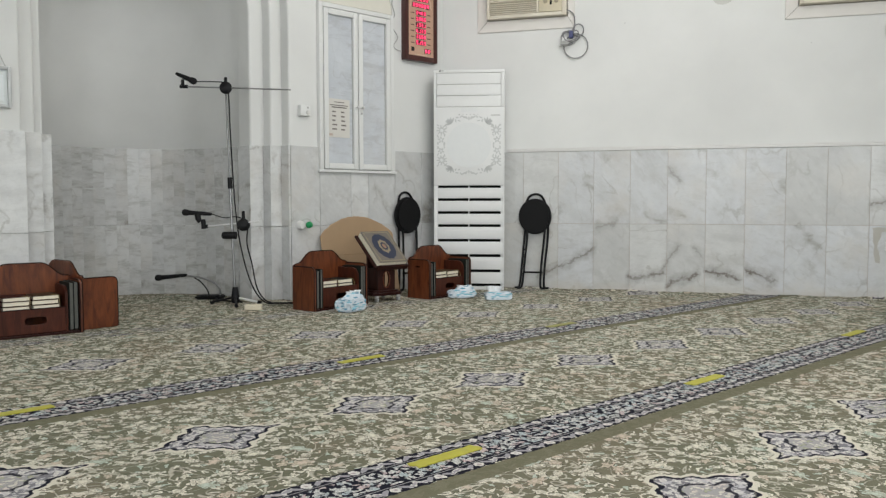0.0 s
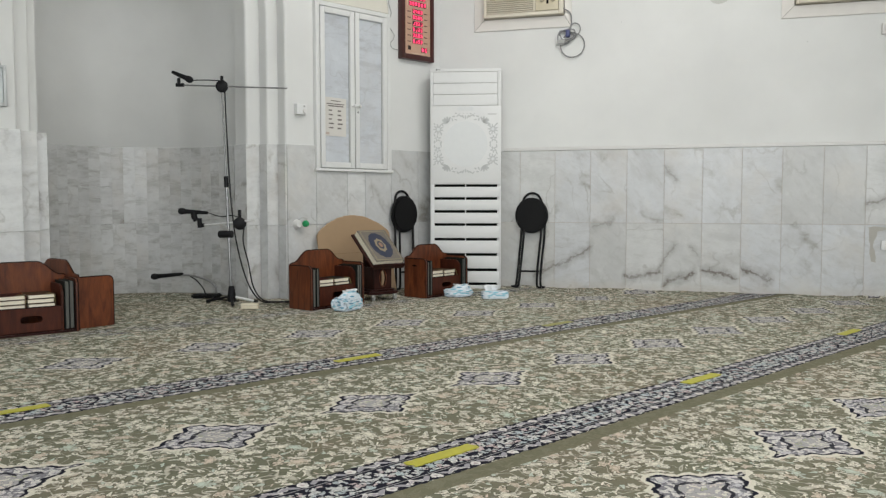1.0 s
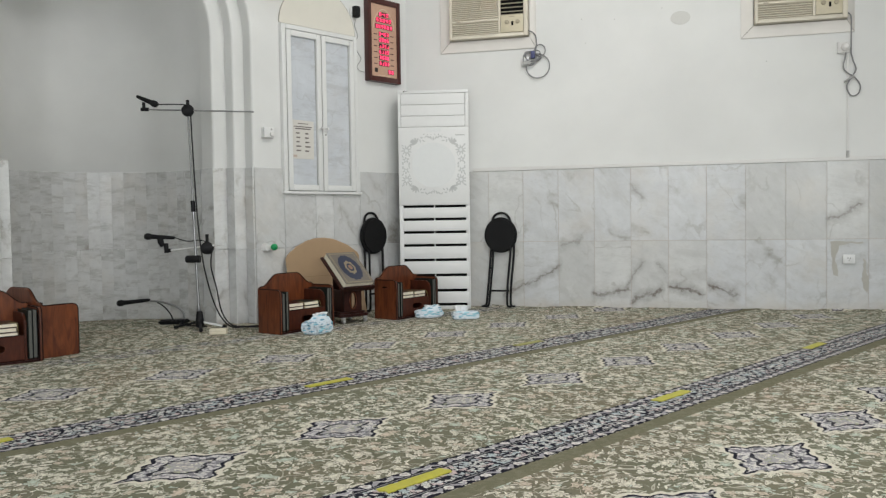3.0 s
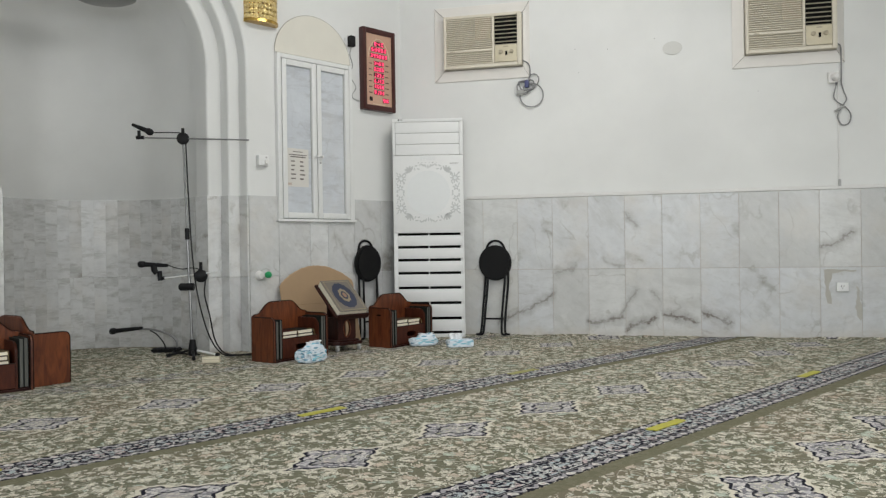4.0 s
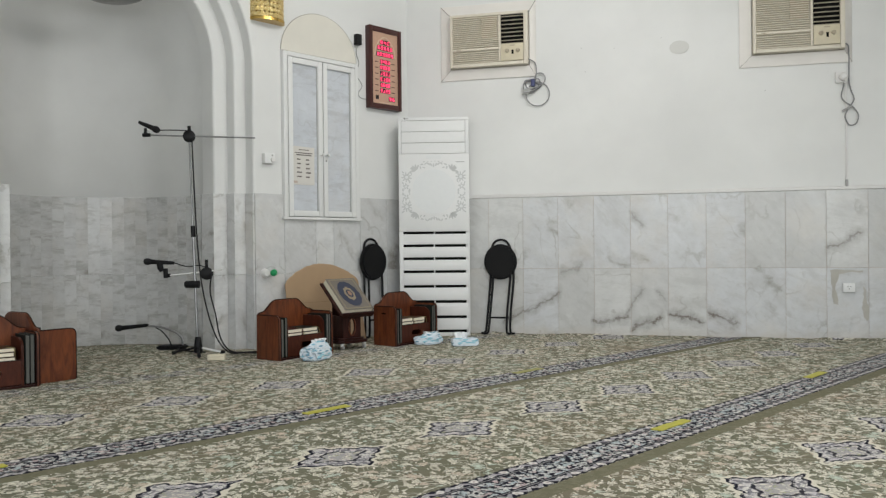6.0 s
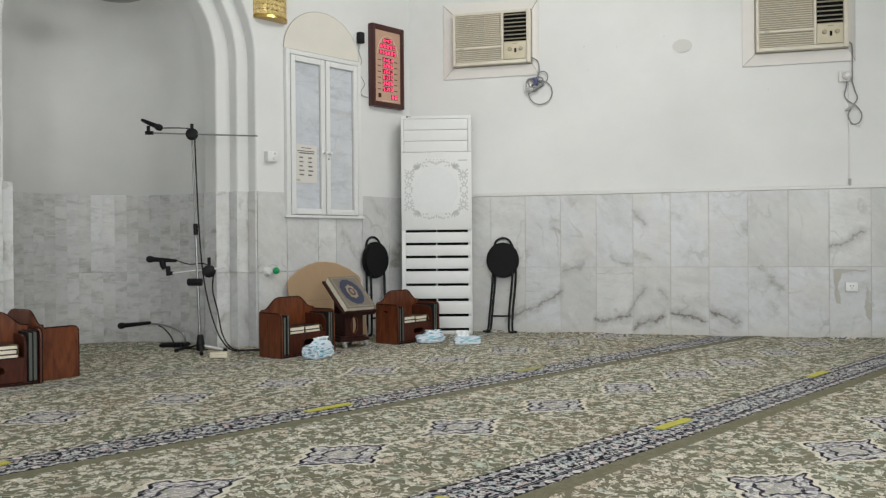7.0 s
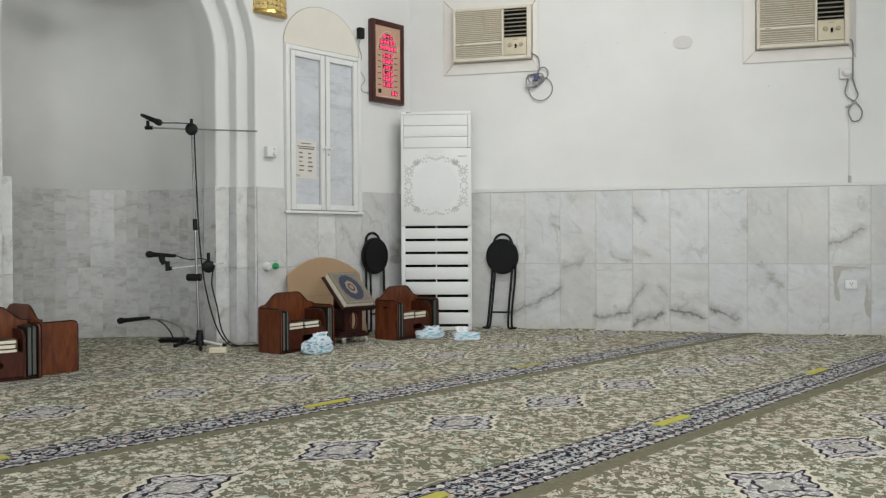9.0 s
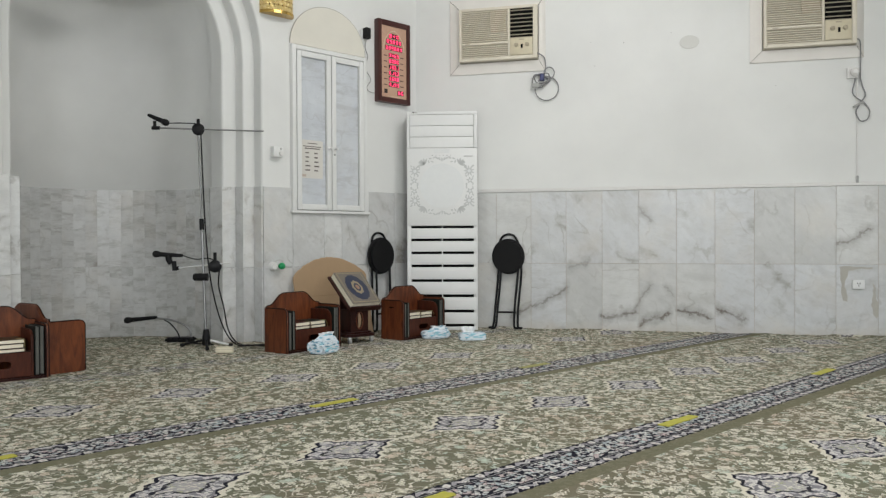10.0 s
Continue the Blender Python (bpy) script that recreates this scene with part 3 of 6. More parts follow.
def arch_layer(bm, centre, half, v0, v1, u0, u1, top, steps=28):
    """A wall slab with an arched doorway through it."""
    outline = [(centre + half, 0.0), (centre + half, SPRING)]
    outline += [(centre + half * math.cos(k * math.pi / steps), SPRING + half * math.sin(k * math.pi / steps)) for k in range(1, steps)]
    outline += [(centre - half, SPRING), (centre - half, 0.0)]
    n = len(outline)
    f = [bm.verts.new((u, v0, z)) for u, z in outline]
    b = [bm.verts.new((u, v1, z)) for u, z in outline]
    for i in range(n - 1):
        bm.faces.new((f[i], f[i + 1], b[i + 1], b[i]))

    def quad(p, q, r, s):
        bm.faces.new([bm.verts.new((u, v0, z)) for u, z in (p, q, r, s)])
        bm.faces.new([bm.verts.new((u, v1, z)) for u, z in (s, r, q, p)])

    quad((u1, 0), (u1, SPRING), (centre + half, SPRING), (centre + half, 0))
    quad((centre - half, 0), (centre - half, SPRING), (u0, SPRING), (u0, 0))
    quad((u1, SPRING), (u1, top), (centre + half, top), (centre + half, SPRING))
    quad((centre - half, SPRING), (centre - half, top), (u0, top), (u0, SPRING))
    arc = outline[1:-1]
    for p, q in zip(arc, arc[1:]):
        quad(p, (p[0], top), (q[0], top), q)


bm = bmesh.new()
arch_layer(bm, *ARCH[0][:2], WALL_V, WALL_V + 0.1, -5.0, CORNER_U + 0.15, CEIL)
arch_layer(bm, *ARCH[1][:2], WALL_V + 0.1, WALL_V + 0.2, 1.3, 3.6, CEIL)
arch_layer(bm, *ARCH[2][:2], WALL_V + 0.2, WALL_V + 0.36, 1.3, 3.6, CEIL)
bmesh.ops.remove_doubles(bm, verts=bm.verts, dist=0.0005)
bmesh.ops.recalc_face_normals(bm, faces=bm.faces)


def on_arch(vert):
    """True on the front arris of one of the three arch rings."""
    for (centre, half, depth, _), v in zip(ARCH, (WALL_V, WALL_V + 0.1, WALL_V + 0.2)):
        if abs(vert.co.y - v) < 1e-4:
            u, z = abs(vert.co.x - centre), vert.co.z
            if abs((u if z < SPRING + 1e-4 else math.hypot(u, z - SPRING)) - half) < 1e-3:
                return True
    return False


arris = [e for e in bm.edges if on_arch(e.verts[0]) and on_arch(e.verts[1]) and abs(e.verts[0].co.y - e.verts[1].co.y) < 1e-4]
bmesh.ops.bevel(bm, geom=arris, offset=0.018, segments=3, affect="EDGES", profile=0.5)
wall_prayer = structure("wall_prayer", bm, M_WALL, "white plaster prayer wall with a stepped arched niche", QIBLA)

# the niche: a half-round wall under a quarter dome
NICHE_U, NICHE_V, NICHE_R, NICHE_D = 2.44, 5.70, 0.765, 0.85


def niche_point(angle, z_angle=0.0):
    """angle 0 at the corner side, pi at the far side."""
    c = math.cos(z_angle)
    return Vector((NICHE_U + NICHE_R * math.cos(angle) * c, NICHE_V + NICHE_D * math.sin(angle) * c, SPRING + NICHE_R * math.sin(z_angle)))


bm = bmesh.new()
STEPS = 40
base_pts = [Vector((NICHE_U + NICHE_R, WALL_V + 0.36, 0))] + [niche_point(k * math.pi / STEPS) for k in range(STEPS + 1)] + [Vector((NICHE_U - NICHE_R, WALL_V + 0.36, 0))]
low = [bm.verts.new((p.x, p.y, 0)) for p in base_pts]
high = [bm.verts.new((p.x, p.y, SPRING)) for p in base_pts]
for i in range(len(low) - 1):
    bm.faces.new((low[i], low[i + 1], high[i + 1], high[i]))
rows = [high[1:-1]]
for j in range(1, 13):
    rows.append([bm.verts.new(niche_point(k * math.pi / STEPS, j * math.pi / 24)) for k in range(STEPS + 1)])
for a, b in zip(rows, rows[1:]):
    for i in range(STEPS):
        bm.faces.new((a[i], a[i + 1], b[i + 1], b[i]))
# the short barrel between arch and dome
front = [bm.verts.new((NICHE_U + NICHE_R * math.cos(t), WALL_V + 0.36, SPRING + NICHE_R * math.sin(t))) for t in [k * math.pi / 24 for k in range(25)]]
back = [bm.verts.new((NICHE_U + NICHE_R * math.cos(t), NICHE_V, SPRING + NICHE_R * math.sin(t))) for t in [k * math.pi / 24 for k in range(25)]]
for i in range(24):
    bm.faces.new((front[i], front[i + 1], back[i + 1], back[i]))
bmesh.ops.remove_doubles(bm, verts=bm.verts, dist=0.001)
bmesh.ops.recalc_face_normals(bm, faces=bm.faces)
mesh = bm_mesh("niche", bm, M_NICHE)
mesh.shade_smooth()
mesh.set_sharp_from_angle(angle=radians(30))
niche = tagged(part("wall_niche", mesh, M_NICHE, None, "", QIBLA), "half-round white plaster prayer niche with marble dado", "niche", kind="structure")
solid = niche.modifiers.new("thickness", "SOLIDIFY")
solid.thickness, solid.offset = 0.08, 1.0

# walls behind the camera that close the hall; windows in them
far = QIBLA @ Vector((-4.9, WALL_V, 0))
structure("wall_west", box(far.x - 1.6, far.x - 1.4, -5, far.y + 1.4, 0, CEIL), M_WALL, "plain white painted wall closing the hall")


def windowed(name, along, x0, x1, at, centres, label):
    bm = bmesh.new()
    x = x0
    for c in sorted(centres):
        for a, b, lo, hi in ((x, c - 0.5, 0, CEIL), (c - 0.5, c + 0.5, 0, 0.75), (c - 0.5, c + 0.5, 2.75, CEIL)):
            box(*((a, b, *at) if along == "x" else (*at, a, b)), lo, hi, bm=bm)
        x = c + 0.5
    box(*((x, x1, *at) if along == "x" else (*at, x, x1)), 0, CEIL, bm=bm)
    return structure(name, bm, M_WALL, label)


# the opening at -4.6 is added for the lamp that brightens the reveals
windowed("wall_rear", "x", far.x - 1.6, 5.6, (-4.75, -4.5), (-4.6, -2.0, 0.6, 3.2), "plain white rear wall with tall windows")
windowed("wall_east", "y", -4.5, WALL_Y, (5.4, 5.65), (-1.2, 2.2), "plain white wall with tall windows")


# ---- small makers ----
def wall_place(s, z=0.0, off=0.0):
    """On the prayer wall, s metres from the corner; local y points into the wall."""
    return QIBLA @ Matrix.Translation((CORNER_U - s, WALL_V - off, z))


def side_place(x, z=0.0, off=0.0):
    """On the side wall; local y points into the wall."""
    return Matrix.Translation((x, WALL_Y - off, z))


def ellipse(a, b, n=24, cx=0.0, cz=0.0, start=0.0):
    return [(cx + a * math.cos(start + k * math.tau / n), cz + b * math.sin(start + k * math.tau / n)) for k in range(n)]


def pierced(x0, x1, z0, z1, hole, depth):
    """A board in x and z with a hole through it; hole is an outline round its own middle."""
    cx, cz = sum(p[0] for p in hole) / len(hole), sum(p[1] for p in hole) / len(hole)
    ways = [math.atan2(p[1] - cz, p[0] - cx) for p in hole]
    outer = []
    for w in ways:
        c, s = math.cos(w), math.sin(w)
        tx = ((x1 - cx) / c if c > 0 else (x0 - cx) / c) if abs(c) > 1e-6 else 1e9
        tz = ((z1 - cz) / s if s > 0 else (z0 - cz) / s) if abs(s) > 1e-6 else 1e9
        t = min(tx, tz)
        outer.append((cx + t * c, cz + t * s))
    for corner in ((x0, z0), (x1, z0), (x1, z1), (x0, z1)):
        i = min(range(len(outer)), key=lambda k: (outer[k][0] - corner[0]) ** 2 + (outer[k][1] - corner[1]) ** 2)
        outer[i] = corner
    bm = bmesh.new()
    rings = [[bm.verts.new((x, y, z)) for x, z in line] for y, line in ((0, outer), (depth, outer), (depth, hole), (0, hole))]
    n = len(hole)
    for a, b in zip(rings, rings[1:] + rings[:1]):
        for i in range(n):
            bm.faces.new((a[i], a[(i + 1) % n], b[(i + 1) % n], b[i]))
    bmesh.ops.recalc_face_normals(bm, faces=bm.faces)
    return bm


def slot_outline(cx, cz, w, h, n=6):
    r = h / 2
    right = [(cx + w / 2 - r + r * math.cos(t), cz + r * math.sin(t)) for t in [-math.pi / 2 + k * math.pi / n for k in range(n + 1)]]
    left = [(cx - w / 2 + r + r * math.cos(t), cz + r * math.sin(t)) for t in [math.pi / 2 + k * math.pi / n for k in range(n + 1)]]
    return right + left


def shifted(bm, x=0.0, y=0.0, z=0.0, m=None):
    bmesh.ops.transform(bm, matrix=m if m is not None else Matrix.Translation((x, y, z)), verts=bm.verts)
    return bm


# ---- things on the prayer wall ----
def cabinet():
    t = thing("wall_cabinet", wall_place(0.97), "white aluminium wall cabinet with two closed marble-print doors", "cabinet")
    x0, x1, z0, z1 = -0.372, 0.372, 0.985, 2.285
    fr = bmesh.new()
    box(x0, x0 + 0.035, -0.04, 0.01, z0, z1, 0.004, bm=fr)
    box(x1 - 0.035, x1, -0.04, 0.01, z0, z1, 0.004, bm=fr)
    box(x0 + 0.035, x1 - 0.035, -0.04, 0.01, z1 - 0.035, z1, 0.004, bm=fr)
    box(x0 - 0.010, x1 + 0.028, -0.044, 0.01, z0 - 0.004, z0 + 0.016, 0.004, bm=fr)
    part("frame", fr, M_ALU, t)
    part("backing", box(x0 + 0.03, x1 - 0.03, -0.009, -0.004, z0 + 0.01, z1 - 0.03), M_GREY, t)
    part("side_strip", box(x1 + 0.004, x1 + 0.028, -0.02, 0.01, z0, z0 + 0.24, 0.003), M_ALU, t)
    for side, a, b in ((0, x0 + 0.04, -0.004), (1, 0.004, x1 - 0.04)):
        door = part("door", box(a, b, -0.022, -0.010, z0 + 0.022, z1 - 0.04), M_PANEL, t, "pale blue-grey marble-print panel")
        lo, hi = z0 + 0.022, z1 - 0.04
        for name, q in (("stile", (a, a + 0.042, lo, hi)), ("stile", (b - 0.042, b, lo, hi)), ("rail", (a + 0.042, b - 0.042, lo, lo + 0.045)), ("rail", (a + 0.042, b - 0.042, hi - 0.045, hi))):
            part(name, box(q[0], q[1], -0.045, -0.022, q[2], q[3], 0.005), M_ALU, door, "white aluminium profile")
        bead = bmesh.new()
        for q in ((a + 0.042, a + 0.046, lo + 0.045, hi - 0.045), (b - 0.046, b - 0.042, lo + 0.045, hi - 0.045)):
            box(q[0], q[1], -0.0265, -0.0215, q[2], q[3], bm=bead)
        part("gasket", bead, M_GREY, door)
        hx = b - 0.022 if side == 0 else a + 0.022
        h = lathe([(0.009, 0), (0.009, 0.006), (0.005, 0.008), (0.005, 0.022), (0.012, 0.024), (0.012, 0.036), (0.008, 0.04)], 14, m=pose(hx, -0.045, 1.50, 90))
        part("handle", h, M_CHROME, door, "small chrome knob")
    part("lock", lathe([(0.008, 0), (0.008, 0.006), (0.005, 0.008)], 12, m=pose(0.026, -0.045, 1.455, 90)), M_GREY, t)
    return t


cabinet()


def notice():
    t = thing("paper_notice", wall_place(1.152, 1.255, 0.026), "cream printed paper notice taped to a cabinet door", "notice")
    part("sheet", prism([(-0.103, 0), (0.103, 0.0), (0.105, 0.298), (-0.103, 0.302)], 0.0015), plain("notice_paper", (0.63, 0.61, 0.57), 0.7, vary=0.05), t, soft=False)
    ink = plain("notice_ink", (0.14, 0.12, 0.11), 0.7)
    rng = random.Random(4)
    lines = [(-0.045, 0.05, 0.272, 0.278), (-0.085, 0.085, 0.247, 0.254), (-0.07, 0.075, 0.230, 0.239)]
    for k in range(5):
        z = 0.195 - k * 0.034
        a, b = rng.uniform(0.018, 0.03), rng.uniform(0.02, 0.035)
        lines += [(-0.065, -0.065 + a * 1.6, z, z + 0.010), (0.02, 0.02 + b * 1.5, z - 0.002, z + 0.009)]
    for a, b, lo, hi in lines:
        part("line_of_writing", box(a, b, -0.0012, 0, lo, hi), ink, t, "dark bar of writing")
    part("stamp", box(-0.095, -0.06, -0.001, 0, 0.012, 0.03), plain("notice_stamp", (0.50, 0.41, 0.35), 0.7), t)


notice()

# cream arched board over the cabinet
t = thing("arched_panel", wall_place(0.97, 2.295), "cream arched board set above the wall cabinet", "panel")
arc = [(0.372 * math.cos(k * math.pi / 32), 0.335 * math.sin(k * math.pi / 32)) for k in range(33)]
part("board", shifted(prism(arc, 0.02), y=-0.012), M_CREAM, t)
# thin darker tube drawn for the shadow line round the board
rim = bmesh.new()
tube([(x * 1.006, -0.009, z * 1.006) for x, z in arc], 0.0035, 6, rim)
part("edge", rim, plain("rim_shadow_line", (0.40, 0.38, 0.33), 0.7), t)


def prayer_clock():
    t = thing("prayer_time_clock", wall_place(0.302, 2.292), "dark red framed digital prayer time clock with glowing red figures", "clock")
    w, h = 0.182, 0.350
    frame_wood = plain("mahogany_frame", (0.055, 0.012, 0.010), 0.35, vary=0.25, scale=14)
    for name, q in (("frame_side", (-w, -w + 0.036, -h, h)), ("frame_side", (w - 0.036, w, -h, h)), ("frame_rail", (-w + 0.036, w - 0.036, h - 0.045, h)), ("frame_rail", (-w + 0.036, w - 0.036, -h, -h + 0.045))):
        part(name, box(q[0], q[1], -0.06, 0.0, q[2], q[3], 0.007), frame_wood, t)
    copper = plain("copper_face", (0.56, 0.36, 0.26), 0.42, 0.15, 0.12)
    face = part("face", box(-w + 0.036, w - 0.036, -0.045, -0.005, -h + 0.045, h - 0.045), copper, t, "tan copper dial plate")
    pale = plain("pale_print", (0.66, 0.50, 0.36), 0.5)
    arch_line = spline([(-0.118, -0.047, 0.10), (-0.104, -0.047, 0.17), (-0.06, -0.047, 0.235), (0, -0.047, 0.268), (0.06, -0.047, 0.235), (0.104, -0.047, 0.17), (0.118, -0.047, 0.10)], 6)
    part("arch_line", tube(arch_line, 0.004, 6), pale, face)
    black = plain("display_black", (0.02, 0.008, 0.008), 0.25)
    red = Nodes("red_led")
    red.shader.inputs["Emission Color"].default_value = (1.0, 0.06, 0.17, 1)
    red.shader.inputs["Emission Strength"].default_value = 2.0
    red_mat = red.done((0.5, 0.01, 0.03), 0.4)
    dark = plain("clock_print", (0.12, 0.05, 0.04), 0.6)
    rows = ((0.183, 0.0, 0.115, 3), (0.253, 0.0, 0.175, 5), (0.330, 0.0, 0.195, 6), (0.42, 0.0, 0.115, 4), (0.491, 0.0, 0.115, 4), (0.563, 0.0, 0.115, 4),
            (0.634, 0.0, 0.115, 4), (0.704, 0.0, 0.115, 4), (0.775, 0.0, 0.115, 4), (0.866, 0.075, 0.07, 2))
    rng = random.Random(31)
    for i, (down, cx, width, count) in enumerate(rows):
        z = h - down * 2 * h
        win = part("display", box(cx - width / 2, cx + width / 2, -0.047, -0.044, z - 0.0205, z + 0.0205), black, t, "black display window with red figures")
        step = width / count
        for k in range(count):
            lit = bmesh.new()
            x = cx - width / 2 + (k + 0.5) * step
            q = step * 0.29
            bars = ((x - q, x + q, z + 0.0105, z + 0.0145), (x - q, x + q, z - 0.002, z + 0.002), (x - q, x + q, z - 0.0145, z - 0.0105),
                    (x - q, x - q + 0.005, z + 0.002, z + 0.0105), (x + q - 0.005, x + q, z + 0.002, z + 0.0105), (x - q, x - q + 0.005, z - 0.0105, z - 0.002), (x + q - 0.005, x + q, z - 0.0105, z - 0.002))
            off = rng.choice(((), (1,), (5,), (3, 5), (3,), (0, 1, 3, 5), (4,), (0, 2, 5)))
            for bar in (bars[j] for j in range(7) if j not in off):
                box(bar[0], bar[1], -0.0485, -0.0465, bar[2], bar[3], bm=lit)
            part("figure", lit, red_mat, win, "glowing red bars", soft=False)
        if 3 <= i <= 8:
            for sx in (-0.108, 0.078):
                part("caption", box(sx - 0.005, sx + 0.032, -0.0465, -0.0445, z - 0.010, z - 0.002), dark, face, "short dark caption bar")
    part("loose_wire", tube(spline([(w - 0.01, -0.012, -0.20), (w + 0.02, -0.010, -0.212), (w + 0.032, -0.008, -0.245), (w + 0.012, -0.008, -0.268), (w - 0.005, -0.010, -0.262)], 6), 0.0025, 6), M_GREY, t)
    part("button", box(-0.108, -0.075, -0.047, -0.044, -0.27, -0.235), black, face)
    part("caption", box(-0.07, 0.07, -0.0465, -0.0445, -0.297, -0.290), pale, face)
    t2 = thing("power_adapter", wall_place(0.59, 2.495), "black plug-in power adapter with a thin trailing lead", "adapter")
    part("case", box(-0.026, 0.026, -0.055, -0.008, -0.045, 0.045, 0.006), M_RUBBER, t2)
    part("socket", box(-0.05, 0.03, -0.008, 0.002, -0.035, 0.03, 0.003), M_WHITE, t2)
    lead = spline([(0.0, -0.03, -0.04), (-0.003, -0.012, -0.11), (0.03, -0.006, -0.19), (-0.005, -0.006, -0.28), (0.062, -0.006, -0.37), (0.02, -0.006, -0.44), (0.045, -0.006, -0.475), (0.13, -0.006, -0.485)], 8)
    part("lead", tube(lead, 0.0035, 6), M_GREY, t2)


prayer_clock()


def sconce():
    t = thing("wall_sconce", wall_place(1.465, 2.475), "gold crystal half-round wall sconce", "wall lamp")
    n = Nodes("gold_crystal")
    co = n.coords()
    vor = n.add("ShaderNodeTexVoronoi", Vector=co, Scale=70.0)
    n.bump(vor.outputs["Distance"], 0.8, 0.01)
    gold = n.done(n.mix(n.ramp(vor.outputs["Distance"], (0.1, 0.0), (0.6, 1.0)), (0.95, 0.80, 0.45), (0.74, 0.55, 0.22)), 0.32, 0.75)
    rim = plain("gold_rim", (0.55, 0.36, 0.10), 0.25, 1.0)
    a, d = 0.142, 0.10
    for z0, z1 in ((0.0, 0.022), (0.255, 0.277)):
        line = [(a * 1.03 * math.cos(k * math.pi / 20), -d * 1.03 * math.sin(k * math.pi / 20) - 0.004) for k in range(21)]
        part("rim", shifted(prism(line, z1 - z0, axis="Z"), z=z0), rim, t)
    for k in range(12):
        w0, w1 = (k + 0.04) * math.pi / 12, (k + 0.96) * math.pi / 12
        line = [(a * math.cos(w0 + (w1 - w0) * q / 4), -d * math.sin(w0 + (w1 - w0) * q / 4)) for q in range(5)]
        line += [(0.9 * x, 0.9 * y) for x, y in reversed(line)]
        for j in range(6):
            part("crystal", shifted(prism(line, 0.0365, axis="Z", bevel=0.004), z=0.024 + j * 0.0385), gold, t)
    part("back_plate", box(-a, a, -0.006, 0.002, 0.0, 0.277, 0.002), rim, t)


sconce()

t = thing("wall_switch", wall_place(1.475, 1.44), "white surface-mounted fan regulator with a round knob", "switch")
part("box", box(-0.045, 0.045, -0.045, 0.0, -0.04, 0.04, 0.006), M_WHITE, t)
part("knob", lathe([(0.018, 0), (0.016, 0.012), (0.0, 0.0125)], 18, m=pose(0.02, -0.045, -0.012, 90)), M_TRIM, t)
part("indicator", box(0.012, 0.026, -0.048, -0.044, 0.016, 0.03, 0.002), M_GREY, t)

t = thing("air_freshener", wall_place(1.495, 0.565), "white round wall socket with a bright green plug", "plug")
part("socket", lathe([(0.034, 0), (0.038, 0.012), (0.030, 0.035), (0.024, 0.05)], 20, m=pose(-0.02, 0.0, 0.005, 90)), M_TRIM, t)
part("plug", lathe([(0.012, 0), (0.022, 0.008), (0.027, 0.025), (0.022, 0.042), (0.008, 0.05)], 18, m=pose(0.012, -0.05, 0.0, 70, 0, 35)), plain("green_plastic", (0.01, 0.30, 0.10), 0.35), t, "bright green cap")

t = thing("framed_notice", wall_place(3.64, 1.42), "silver-framed notice hanging on a cord", "picture frame")
for q in ((-0.125, -0.105, -0.12, 0.12), (0.105, 0.125, -0.12, 0.12), (-0.105, 0.105, 0.10, 0.12), (-0.105, 0.105, -0.12, -0.10)):
    part("frame_bar", box(q[0], q[1], -0.03, 0.0, q[2], q[3], 0.004), plain("silver_frame", (0.45, 0.46, 0.46), 0.4, 0.5), t)
part("sheet", box(-0.105, 0.105, -0.014, -0.004, -0.10, 0.10), plain("notice_sheet", (0.66, 0.70, 0.70), 0.5), t)
part("inner_sheet", box(-0.07, 0.085, -0.017, -0.014, -0.08, 0.07), plain("inner_sheet", (0.74, 0.78, 0.80), 0.5), t)
part("cord", tube([(0.10, -0.012, 0.12), (0.02, -0.005, 0.30)], 0.002, 6), M_GREY, t)

# pendant in the niche
t = thing("pendant_dish", QIBLA @ Matrix.Translation((2.53, 5.74, 2.55)), "grey metal dish lamp hanging in the niche", "pendant lamp")
part("dish", lathe([(0.05, 0.0), (0.17, 0.008), (0.215, 0.028), (0.225, 0.05), (0.21, 0.055), (0.04, 0.075)], 36), plain("grey_metal", (0.27, 0.27, 0.265), 0.4, 0.5), t)
part("stem", tube([(0, 0, 0.07), (0, 0, 0.27)], 0.012), M_CHROME, t)


# ---- things on the side wall ----
M_SURROUND = plain("surround_paint", (0.715, 0.690, 0.655), 0.45, vary=0.06, scale=8)

M_GAP = plain("joint_gap", (0.24, 0.22, 0.19), 0.8)


